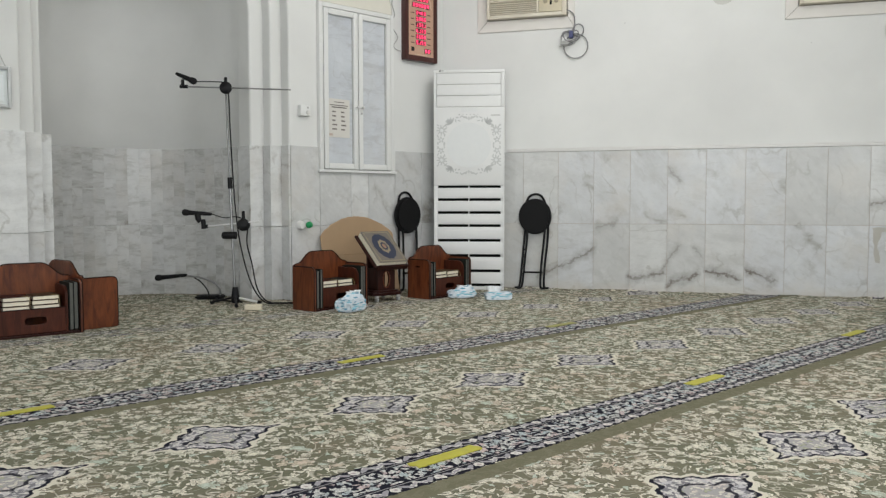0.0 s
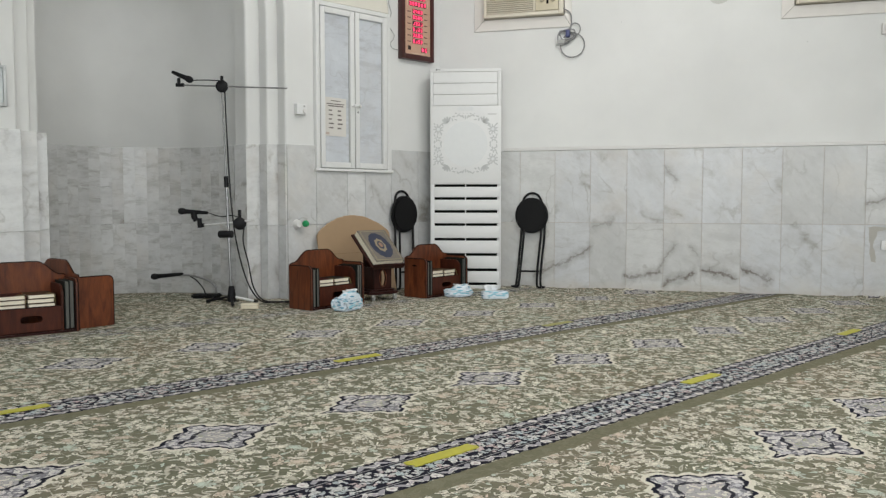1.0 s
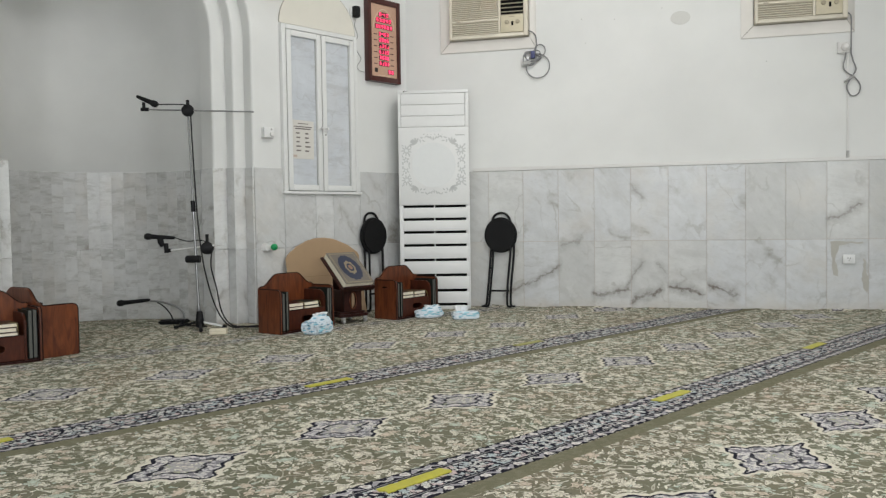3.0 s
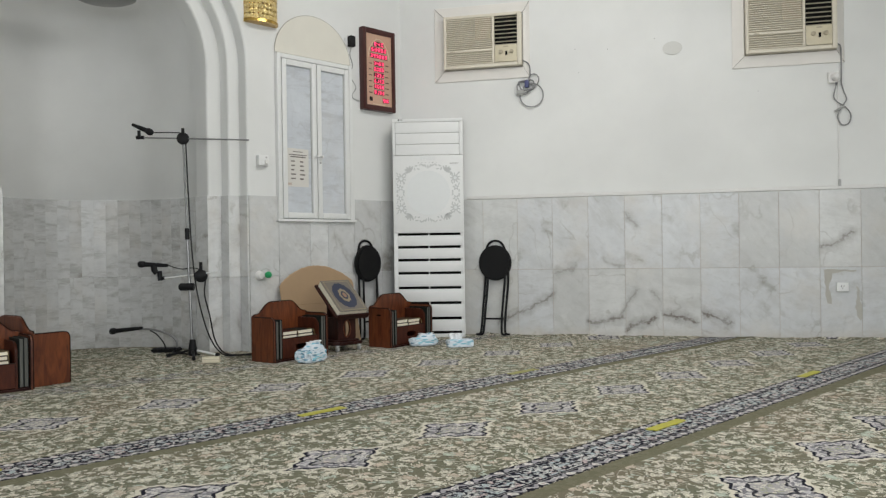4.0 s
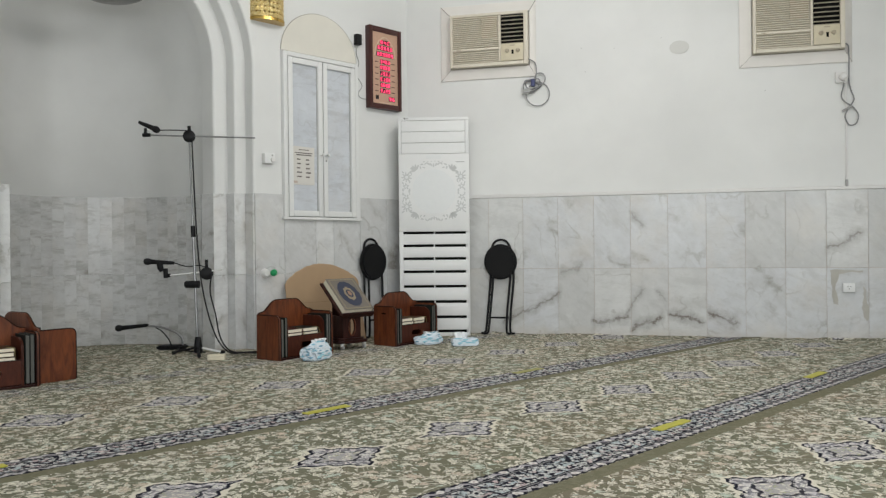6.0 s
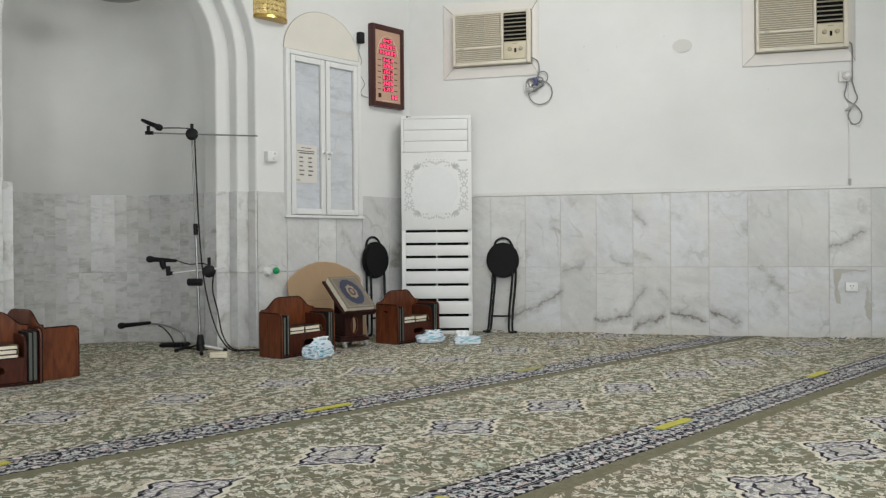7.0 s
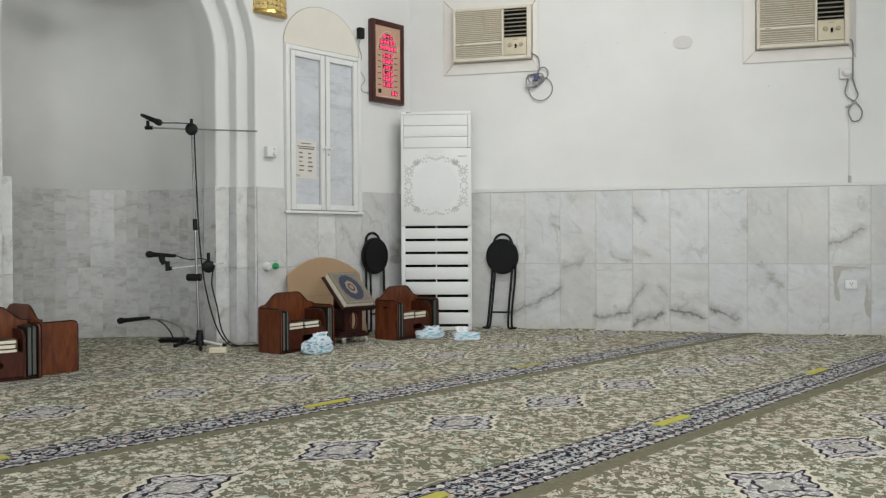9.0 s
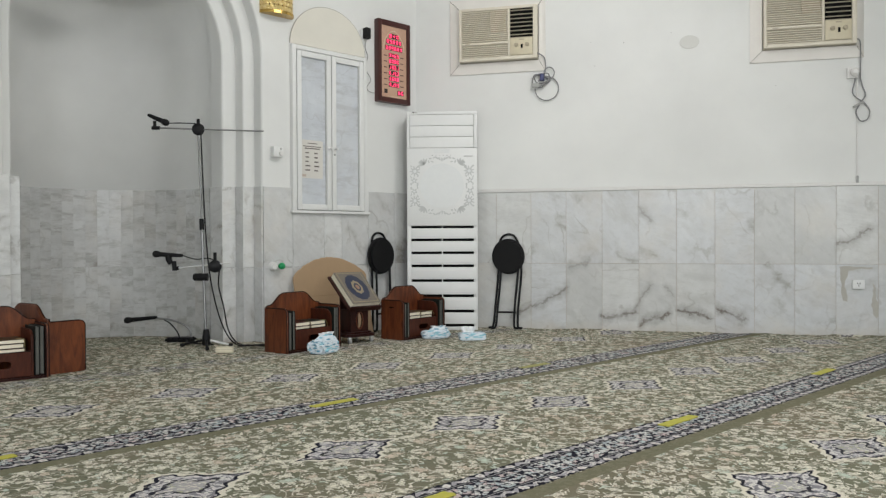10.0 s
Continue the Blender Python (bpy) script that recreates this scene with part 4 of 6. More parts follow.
def window_unit(x0, x1, z0, z1, label):
    cx, cz, w, h = (x0 + x1) / 2, (z0 + z1) / 2, (x1 - x0) / 2, (z1 - z0) / 2
    t = thing("window_air_conditioner", side_place(cx, cz), label, "air conditioner", "window air conditioners")
    front = -0.085
    part("casing", box(-w + 0.004, w - 0.004, front + 0.02, 0.24, -h + 0.004, h - 0.004), M_BEIGE_DARK, t)
    gx = -w + 0.622 * 2 * w  # right end of the grille
    for name, q in (("bezel_side", (-w, -w + 0.024, -h, h)), ("bezel_side", (w - 0.036, w, -h, h)), ("bezel_rail", (-w + 0.024, w - 0.036, h - 0.026, h)), ("bezel_rail", (-w + 0.024, w - 0.036, -h, -h + 0.03)), ("mullion", (gx + 0.004, gx + 0.024, -h + 0.03, h - 0.026))):
        part(name, box(q[0], q[1], front, 0.02, q[2], q[3], 0.006), M_BEIGE, t)
    lo, hi = -h + 0.03, h - 0.026
    part("filter", box(gx - 0.145, gx - 0.01, front + 0.012, front + 0.018, hi - 0.185, hi - 0.012), M_FILTER, t, "darker tan filter patch")
    bar = bm_mesh("slat", box(-w + 0.024, gx + 0.004, -0.006, 0.012, -0.0042, 0.0042, 0.0015, 1), M_BEIGE)
    count = 24
    strip = bm_mesh("filter_strip", box(gx - 0.145, gx - 0.01, -0.001, 0.004, -0.0055, 0.0055), M_FILTER)
    for k in range(count):
        part("slat", bar, None, t, at=Matrix.Translation((0, front + 0.01, lo + (k + 0.5) * (hi - lo) / count)))
        if k > 12:
            part("filter_strip", strip, None, t, at=Matrix.Translation((0, front + 0.003, lo + k * (hi - lo) / count)))
    part("grille_bar", box(-w + 0.024, gx + 0.004, front - 0.004, front + 0.012, lo + 0.27 * (hi - lo), lo + 0.31 * (hi - lo), 0.002), M_BEIGE, t)
    part("badge", box(-w + 0.06, -w + 0.10, front - 0.006, front - 0.003, lo + 0.28 * (hi - lo), lo + 0.30 * (hi - lo)), M_BEIGE_DARK, t)
    vx0, vx1, vz = gx + 0.026, w - 0.038, lo + 0.40 * (hi - lo)
    part("outlet", box(vx0, vx1, front + 0.012, front + 0.018, vz, hi), M_SLOT, t, "dark air outlet")
    vane = bm_mesh("vane", box(vx0, vx1, -0.006, 0.006, -0.0022, 0.0022, 0.001, 1), plain("brown_vane", (0.42, 0.38, 0.29), 0.5))
    for k in range(7):
        part("vane", vane, None, t, at=pose(0, front + 0.006, vz + (k + 0.5) * (hi - vz) / 7, -28))
    panel = part("control_panel", box(vx0, vx1, front - 0.002, front + 0.012, lo + 0.004, vz - 0.012, 0.003), plain("panel_cream", (0.58, 0.52, 0.38), 0.45), t)
    for kx in (0.28, 0.76):
        part("knob", lathe([(0.018, 0), (0.016, 0.014), (0.012, 0.016)], 18, m=pose(vx0 + kx * (vx1 - vx0), front - 0.002, lo + 0.55 * (vz - lo), 90)), M_BEIGE_DARK, panel)
    part("rocker", box(vx0 + 0.48 * (vx1 - vx0), vx0 + 0.57 * (vx1 - vx0), front - 0.006, front, lo + 0.36 * (vz - lo), lo + 0.58 * (vz - lo), 0.001), M_SLOT, panel)
    part("badge", box(vx0 + 0.4 * (vx1 - vx0), vx0 + 0.62 * (vx1 - vx0), front - 0.0035, front, lo + 0.80 * (vz - lo), lo + 0.86 * (vz - lo)), M_BEIGE_DARK, panel)
    # splayed timber surround
    s = thing("window_surround", side_place(cx, cz), "white painted splayed surround with mitred corners", "window frame", "window surrounds", "structure")
    o = 0.098
    inner = ((-w - 0.006, -h - 0.006), (w + 0.006, -h - 0.006), (w + 0.006, h + 0.006), (-w - 0.006, h + 0.006))
    outer = ((-w - o, -h - o), (w + o * 0.62, -h - o), (w + o * 0.62, h + o), (-w - o, h + o))
    for i in range(4):
        j = (i + 1) % 4
        bm = bmesh.new()
        ring = []
        for (ax, az), depth in ((outer[i], 0.014), (inner[i], 0.026), (inner[i], -0.01), (outer[i], -0.01)):
            ring.append([ax, az, depth])
        ring2 = []
        for (ax, az), depth in ((outer[j], 0.014), (inner[j], 0.026), (inner[j], -0.01), (outer[j], -0.01)):
            ring2.append([ax, az, depth])
        a = [bm.verts.new((p[0], -p[2], p[1])) for p in ring]
        b = [bm.verts.new((p[0], -p[2], p[1])) for p in ring2]
        for k in range(4):
            bm.faces.new((a[k], a[(k + 1) % 4], b[(k + 1) % 4], b[k]))
        bm.faces.new(list(reversed(a)))
        bm.faces.new(b)
        bmesh.ops.recalc_face_normals(bm, faces=bm.faces)
        bmesh.ops.bevel(bm, geom=bm.edges[:], offset=0.0025, segments=1, affect="EDGES")
        part("board", bm, M_SURROUND, s)
        p, q = Vector((inner[i][0], -0.0262, inner[i][1])), Vector((outer[i][0], -0.0142, outer[i][1]))
        part("mitre_gap", tube([p, q], 0.0026 if i > 1 else 0.0014, 5), M_GAP, s, "dark open mitre joint")
    # dark bar in place of the shadow between unit and surround
    part("side_gap_shade", box(w + 0.0002, w + 0.0055, -0.030, -0.024, -h + 0.02, h - 0.01), M_GAP, s)
    return t


window_unit(*UNITS[0], "beige window air conditioner above a coiled power lead")
window_unit(*UNITS[1], "beige window air conditioner beside a hanging power lead")

M_LEAD = plain("grey_lead", (0.22, 0.22, 0.225), 0.5)
# coiled lead under the first unit
t = thing("power_lead", side_place(-0.975, 2.115), "grey power lead coiled beside its white wall socket", "cable")
loop = []
for k in range(75):
    w = k / 24 * math.tau
    r = 0.058 + 0.008 * math.sin(3.1 * w)
    loop.append((0.005 + r * math.cos(w) * 1.15 + 0.012 * math.sin(w * 0.7), -0.03 - 0.012 * math.sin(w * 1.3), 0.012 + 0.8 * r * math.sin(w) + 0.015 * math.cos(w * 0.6)))
part("coil", tube(loop, 0.0052, 6), M_LEAD, t)
part("loop", tube([(0.055 + 0.10 * math.cos(k * math.tau / 30), -0.02, -0.065 + 0.10 * math.sin(k * math.tau / 30)) for k in range(30)], 0.005, 6, closed=True), M_LEAD, t)
part("upper_loop", tube([(0.075 + 0.045 * math.cos(k * math.tau / 24), -0.025, 0.065 + 0.05 * math.sin(k * math.tau / 24)) for k in range(24)], 0.005, 6, closed=True), M_LEAD, t)
part("riser", tube(spline([(-0.02, -0.06, 0.235), (0.035, -0.03, 0.20), (0.045, -0.02, 0.12), (0.03, -0.02, 0.03)], 8), 0.005, 6), M_LEAD, t)
part("tie", box(0.0, 0.035, -0.055, -0.01, 0.0, 0.06, 0.008), plain("blue_tie", (0.05, 0.06, 0.16), 0.5), t, "dark blue cable tie")
part("socket", box(-0.085, -0.02, -0.03, 0.0, -0.06, 0.015, 0.006), M_WHITE, t)
part("plug", box(-0.07, -0.005, -0.06, -0.03, -0.055, -0.02, 0.008), M_GREY, t)

# hanging lead by the second unit
t = thing("hanging_power_lead", side_place(1.46, 2.06), "grey power lead hanging in a knot from a wall socket", "cable")
part("socket", box(-0.045, 0.035, -0.035, 0.0, -0.055, 0.03, 0.006), M_TRIM, t)
part("plug", lathe([(0.032, 0), (0.032, 0.03), (0.016, 0.045)], 16, m=pose(0.005, -0.035, -0.012, 90)), M_TRIM, t)
part("riser", tube(spline([(0.02, -0.07, 0.24), (0.045, -0.04, 0.215), (0.052, -0.015, 0.1), (0.052, -0.012, -0.06)], 8), 0.0052, 6), M_LEAD, t)
part("knot", tube(spline([(0.052, -0.015, -0.06), (0.065, -0.02, -0.12), (0.085, -0.02, -0.19), (0.045, -0.02, -0.255), (0.02, -0.02, -0.32), (0.05, -0.02, -0.385), (0.10, -0.02, -0.375), (0.115, -0.02, -0.31), (0.075, -0.02, -0.245), (0.02, -0.02, -0.205), (-0.005, -0.02, -0.16), (0.01, -0.02, -0.08), (0.01, -0.03, -0.03)], 8), 0.0052, 6), M_LEAD, t)
part("tie", tube([(0.0, -0.02, -0.278), (0.07, -0.024, -0.24)], 0.009, 6), M_GREY, t)
part("conduit", box(0.025, 0.037, -0.012, 0.0, -0.865, -0.05, 0.002), M_TRIM, t, "thin white surface conduit")
part("conduit_end", box(0.022, 0.040, -0.02, 0.0, -0.865, -0.81, 0.002), M_GREY, t)

t = thing("wall_outlet", side_place(1.497, 0.405), "white double power outlet set in a marble tile", "outlet")
part("plate", box(-0.044, 0.044, -0.034, -0.01, -0.035, 0.035, 0.004), M_WHITE, t)
for q in ((-0.012, -0.006, 0.004, 0.012), (0.006, 0.012, 0.004, 0.012), (-0.003, 0.003, -0.012, -0.005)):
    part("hole", box(q[0], q[1], -0.0352, -0.033, q[2], q[3]), M_SLOT, t)

t = thing("blanking_plate", side_place(0.243, 2.372), "pale grey oval blanking plate on the wall", "wall plate")
part("disc", shifted(prism(ellipse(0.078, 0.055, 28), 0.006, bevel=0.002), y=-0.006), plain("plate_grey", (0.60, 0.60, 0.575), 0.6, vary=0.04), t)
for px_, pz_ in ((-0.55, 2.42), (-0.28, 2.40), (0.10, 2.46), (0.90, 1.98), (-0.52, 2.22)):
    t = thing("wall_nail", side_place(px_, pz_), "small dark nail in the painted wall", "nail", "wall nails")
    part("shank", lathe([(0.003, 0), (0.004, 0.003), (0.003, 0.005)], 8, m=pose(0, 0, 0, 90)), M_GREY, t)


# ---- the floor-standing air conditioner ----
def tower():
    t = thing("tower_air_conditioner", Matrix.Translation((-1.777, 6.675, 0)) @ pose(0, 0, 0, 0, 0, 12), "white floor-standing air conditioner with a silver flower wreath", "air conditioner")
    w, depth, top = 0.298, 0.20, 1.856
    part("body", box(-w, w, 0.018, depth, 0.0, top - 0.004, 0.008), M_WHITE, t)
    part("cap", box(-w, w, 0.0, 0.018, 1.8305, top, 0.003), M_WHITE, t)
    # grey sheet gives the gaps between the louvres their shaded tone
    part("louvre_backing", box(-w + 0.02, w - 0.024, 0.010, 0.018, 1.548, 1.8305), M_GREY, t, "shadowed gaps between the louvres")
    for k in range(3):
        z1 = 1.8275 - k * 0.0942
        part("louvre", box(-w + 0.026, w - 0.031, 0.001, 0.012, z1 - 0.0908, z1, 0.003), M_WHITE, t)
    for a, b in ((-w, -w + 0.0235), (w - 0.0285, w)):
        part("edge_strip", box(a, b, 0.0, 0.018, 1.548, 1.8295, 0.002), M_WHITE, t)
    panel = part("front_panel", box(-w, w, 0.0, 0.018, 0.888, 1.546, 0.004), M_WHITE, t)
    for k in range(14):
        part("display_bar", box(-0.065 + k * 0.0094, -0.059 + k * 0.0094, -0.0015, 0.001, 1.503, 1.536), M_SILVER, panel)
    for k in range(6):
        part("icon", box(-0.085 + k * 0.031, -0.077 + k * 0.031, -0.0015, 0.001, 1.478, 1.486), M_GREY if k in (0, 4) else M_PRINT, panel)
    part("caption", box(0.185, 0.262, -0.0015, 0.001, 1.472, 1.478), M_GREY, panel)
    part("badge", box(-w + 0.048, -w + 0.060, -0.0015, 0.001, 1.842, 1.854), M_SLOT, t)
    part("badge", box(-w + 0.066, -w + 0.085, -0.0015, 0.001, 1.844, 1.852), M_GREY, t)
    # wreath
    part("disc", shifted(prism(ellipse(0.185, 0.190, 48, 0, 1.225), 0.002), y=-0.0012), M_SILVER, panel, "pale silver round plate")
    rng = random.Random(9)

    def petals(cx, cz, r, count, turn):
        out = []
        for k in range(count * 6):
            a = turn + k * math.tau / (count * 6)
            q = r * (0.72 + 0.28 * math.cos(count * (a - turn)))
            out.append((cx + q * math.cos(a), cz + q * math.sin(a)))
        return out

    cz0 = 1.225

    def bloom(x, z, r, count, turn):
        part("flower", shifted(prism(petals(x, cz0 + z, r, count, turn), 0.002), y=-0.0014), M_PRINT, panel)
        part("flower_eye", shifted(prism(ellipse(r * 0.30, r * 0.30, 10, x, cz0 + z), 0.001), y=-0.0022), M_SILVER, panel)

    def leaf(x, z, long, wide, g):
        line = [(x + long * math.cos(q) * math.cos(g) - wide * math.sin(q) * math.sin(g), cz0 + z + long * math.cos(q) * math.sin(g) + wide * math.sin(q) * math.cos(g)) for q in [i * math.tau / 8 for i in range(8)]]
        part("leaf", shifted(prism(line, 0.0016), y=-0.0012), M_PRINT, panel)

    for sx in (-1, 1):
        for sz in (-1, 1):
            bloom(sx * 0.230, sz * 0.125, 0.047, 9, 0.3 * sx)
            bloom(sx * 0.236, sz * 0.046, 0.030, 5, 0.4 * sz)
            # lily spray: fanned leaves
            for k in range(5):
                g = math.atan2(sz * 0.19, sx * 0.15) + (k - 2) * 0.55
                leaf(sx * 0.150 + 0.026 * math.cos(g), sz * 0.182 + 0.026 * math.sin(g), 0.028, 0.0085, g)
            for x, z, g in ((0.195, 0.160, 0.9), (0.182, 0.205, 0.2), (0.262, 0.075, 1.2), (0.205, 0.085, 1.9), (0.262, 0.168, 0.6), (0.205, 0.165, 2.2), (0.262, 0.018, 1.5),
                            (0.100, 0.232, 2.9), (0.083, 0.205, 0.4), (0.066, 0.240, 2.5), (0.112, 0.205, 1.2), (0.208, 0.012, 1.6)):
                leaf(sx * x, sz * z, rng.uniform(0.011, 0.017), rng.uniform(0.005, 0.008), sx * sz * g + rng.uniform(-0.2, 0.2))
    for sz in (-1, 1):
        for k in range(5):
            leaf((k - 2) * 0.021, sz * (0.224 + 0.006 * abs(k - 2)), 0.017, 0.007, math.pi / 2 - (k - 2) * 0.5 * sz)
    # slotted lower grille
    part("grille_backing", box(-w + 0.03, w - 0.03, 0.0165, 0.022, 0.02, 0.886), M_SLOT, t, "dark space behind the slots")
    slots = (0.874, 0.768, 0.658, 0.547, 0.422, 0.293, 0.163, 0.043)
    for name, a, b in (("grille_side", -w, -w + 0.034), ("grille_side", w - 0.014, w), ("divider", -0.004, 0.004)):
        part(name, box(a, b, 0.001 if name == "grille_side" else 0.006, 0.02, 0.0, 0.886, 0.002), M_WHITE, t)
    for up, lo in zip(slots, [*slots[1:], None]):
        gap = 0.009 if up > 0.8 else 0.0125 if up > 0.3 else 0.014
        z1 = up - gap
        z0 = 0.0 if lo is None else lo + (0.004 if lo > 0.8 else 0.010)
        if z1 > z0:
            part("grille_slat", box(-w + 0.034, w - 0.014, 0.001, 0.016, z0, z1, 0.003), M_WHITE, t)
    part("side_rib", box(w - 0.001, w + 0.002, 0.06, 0.075, 0.05, 1.6), M_TRIM, t)


tower()


# ---- folding stools ----
def stool(m, label, high):
    t = thing("folding_stool", m, label, "stool", "folding stools")
    k = high
    seat = part("seat", shifted(prism(ellipse(0.136, 0.146 * k, 40), 0.036, bevel=0.012), y=-0.085, z=0.622 * k), M_VINYL, t, "black padded round seat")
    part("seat_rim", tube([(0.136 * math.cos(a), -0.052, 0.622 * k + 0.146 * k * math.sin(a)) for a in [i * math.tau / 36 for i in range(36)]], 0.007, 8, closed=True), M_BLACK, seat)
    handle = spline([(-0.085, -0.035, 0.68 * k), (-0.072, -0.03, 0.76 * k), (-0.045, -0.026, 0.798 * k), (0.0, -0.024, 0.812 * k), (0.045, -0.026, 0.798 * k), (0.075, -0.03, 0.755 * k), (0.10, -0.035, 0.68 * k)], 6)
    part("handle", tube(handle, 0.010), M_BLACK, t)
    for dx, dy in ((0.0, -0.045), (0.026, -0.070)):
        part("leg", tube(spline([(-0.085 + dx * 0.5, dy + 0.01, 0.68 * k), (-0.088 + dx, dy, 0.48 * k), (-0.108 + dx, dy - 0.03, 0.2 * k), (-0.122 + dx, dy - 0.045, 0.045), (-0.137 + dx, dy - 0.05, 0.015), (-0.165 + dx, dy - 0.05, 0.012)], 6), 0.0095), M_BLACK, t)
        part("leg", tube(spline([(0.10 - dx * 0.5, dy + 0.01, 0.68 * k), (0.112 - dx, dy, 0.48 * k), (0.090 - dx, dy - 0.03, 0.2 * k), (0.086 - dx, dy - 0.045, 0.045), (0.098 - dx, dy - 0.05, 0.015), (0.128 - dx, dy - 0.05, 0.012)], 6), 0.0095), M_BLACK, t)
    part("crossbar", tube([(-0.09, -0.10, 0.146 * k), (0.075, -0.10, 0.146 * k)], 0.008), M_BLACK, t)
    part("rivet", lathe([(0.006, 0), (0.006, 0.02)], 8, m=pose(-0.08, -0.085, 0.34 * k, 90)), M_BLACK, t)
    part("rivet", lathe([(0.006, 0), (0.006, 0.02)], 8, m=pose(0.085, -0.085, 0.34 * k, 90)), M_BLACK, t)
    return t


stool(side_place(-1.252), "folded black stool leaning against the marble side wall", 1.0)
stool(wall_place(0.47, 0, 0.0), "folded black stool leaning in the corner beside the air conditioner", 1.02)


# ---- cardboard ----
t = thing("cardboard_sheet", wall_place(1.01, 0, 0.17) @ pose(0, 0, -0.018, -11), "brown cardboard sheet with an arched top leaning on the wall", "cardboard")
line = [(-0.362, 0.0), (0.362, 0.0), (0.362, 0.505)] + [(0.362 - 0.0181 * k, 0.520 + 0.140 * (1 - (1 - k / 20) ** 2)) for k in range(1, 40)] + [(-0.362, 0.505)]
line = [(x + 0.006 * noise.noise(Vector((x * 30, z * 30, 1))), z + 0.007 * noise.noise(Vector((x * 30, z * 30, 5))) if z > 0.01 else z) for x, z in line]
part("sheet", prism(line, 0.006), M_CARD, t)
M_CARD_TORN = plain("torn_cardboard", (0.46, 0.33, 0.21), 0.9, vary=0.15, scale=40)
part("torn_edge", tube([(x, 0.003, z) for x, z in line[2:-1]], 0.0042, 5), M_CARD_TORN, t, "paler torn paper edge")
part("fold", box(-0.355, 0.355, -0.0022, 0.0, 0.356, 0.359), plain("fold_line", (0.27, 0.18, 0.10), 0.9), t)
part("flap", shifted(prism([(-0.02, 0.0), (0.340, 0.0), (0.345, 0.300), (0.245, 0.420), (0.130, 0.425), (-0.02, 0.235)], 0.006), m=pose(0, -0.030, 0, -4)), plain("pale_cardboard", (0.38, 0.265, 0.165), 0.85, vary=0.1, scale=9), t, "paler folded flap")
part("flap_seam", shifted(box(-0.015, 0.335, -0.002, 0.0, 0.218, 0.221), m=pose(0, -0.030, 0, -4)), plain("fold_mark", (0.27, 0.18, 0.10), 0.9), t)


# ---- book boxes ----
BOX_W, BOX_D = 0.515, 0.225
M_COVERS = [plain("book_cover_" + c, rgb, 0.5, specular=0.12) for c, rgb in (("black", (0.008, 0.008, 0.008)), ("green", (0.012, 0.016, 0.014)), ("maroon", (0.05, 0.012, 0.010)), ("brown", (0.07, 0.04, 0.022)))]
M_OLDPAGES = plain("aged_pages", (0.115, 0.115, 0.105), 0.85, specular=0.15)
M_RIBBON = plain("ribbon", (0.36, 0.31, 0.13), 0.6)


def box_panel(depth, height, r):
    """Side panel: outline in y and z with a rounded front top corner."""
    line = [(0, 0), (depth, 0), (depth, height)] + [(r - r * math.sin(a), height - r + r * math.cos(a)) for a in [k * math.pi / 12 for k in range(7)]]
    return line


def upright(line, thick):
    """The outline y, z given thickness along x."""
    return shifted(prism(line, thick, bevel=0.003), m=Matrix(((0, 1, 0, 0), (1, 0, 0, 0), (0, 0, 1, 0), (0, 0, 0, 1))))


def book_box(m, label, grips=False):
    t = thing("book_box", m, label, "book box", "wooden book boxes")
    W, D, q = BOX_W, BOX_D, 0.078
    for x, h in ((0.0, 0.302), (W - 0.016, 0.302)):
        side = part("side_panel", shifted(upright(box_panel(D, h, 0.034), 0.016), x=x), M_WOOD, t)
        if grips:
            part("grip", shifted(upright(ellipse(0.028, 0.009, 14, D * 0.52, h - 0.055), 0.0185), x=x - 0.00125), M_SLOT, side)
        rim = [(0.0, 0.004), (0.0, h - 0.034)] + [(0.034 - 0.034 * math.cos(a), h - 0.034 + 0.034 * math.sin(a)) for a in [k * math.pi / 12 for k in range(1, 7)]] + [(D - 0.02, h)]
        for ex in (x, x + 0.016):
            part("edge_band", tube([(ex, py, pz) for py, pz in rim], 0.0031, 5), M_EDGE, side, "thin dark edge strip")
    for x in (q, W - q - 0.014):
        part("divider", shifted(upright(box_panel(D - 0.012, 0.275, 0.06), 0.014), x=x, y=0.006), M_WOOD_SHADED, t)
    hole = slot_outline(W / 2 + 0.01, 0.088, 0.115, 0.040)
    part("front_board", shifted(pierced(q + 0.014, W - q - 0.014, 0.0, 0.155, hole, 0.016), y=0.012), M_WOOD_SHADED, t, soft=False)
    part("edge_band", tube([(q + 0.014, 0.012, 0.155), (W - q - 0.014, 0.012, 0.155)], 0.003, 5), M_EDGE, t, "thin dark edge strip")
    crest = [(0.0, 0.0), (W, 0.0), (W, 0.305)]
    for k in range(25):
        x = W - 0.02 - k * (W - 0.04) / 24
        a = min(1.0, max(0.0, (abs(x - W / 2) - 0.09) / 0.125))
        crest.append((x, 0.318 + 0.080 * (0.5 + 0.5 * math.cos(math.pi * a)) ** 0.8))
    crest.append((0.0, 0.305))
    part("back_board", shifted(prism(crest, 0.016, bevel=0.004), y=D - 0.016), M_WOOD, t)
    part("edge_band", tube([(x, D - 0.016, z) for x, z in crest[2:]], 0.003, 5), M_EDGE, t, "thin dark edge strip")
    part("bottom_board", box(0.016, W - 0.016, 0.012, D - 0.016, 0.008, 0.020), M_WOOD_DARK, t)
    part("inner_shelf", box(q + 0.014, W - q - 0.014, 0.028, D - 0.016, 0.135, 0.147), M_WOOD_DARK, t)
    part("plinth", box(0.016, W - 0.016, 0.002, 0.012, 0.0, 0.012), M_WOOD_DARK, t)
    return t


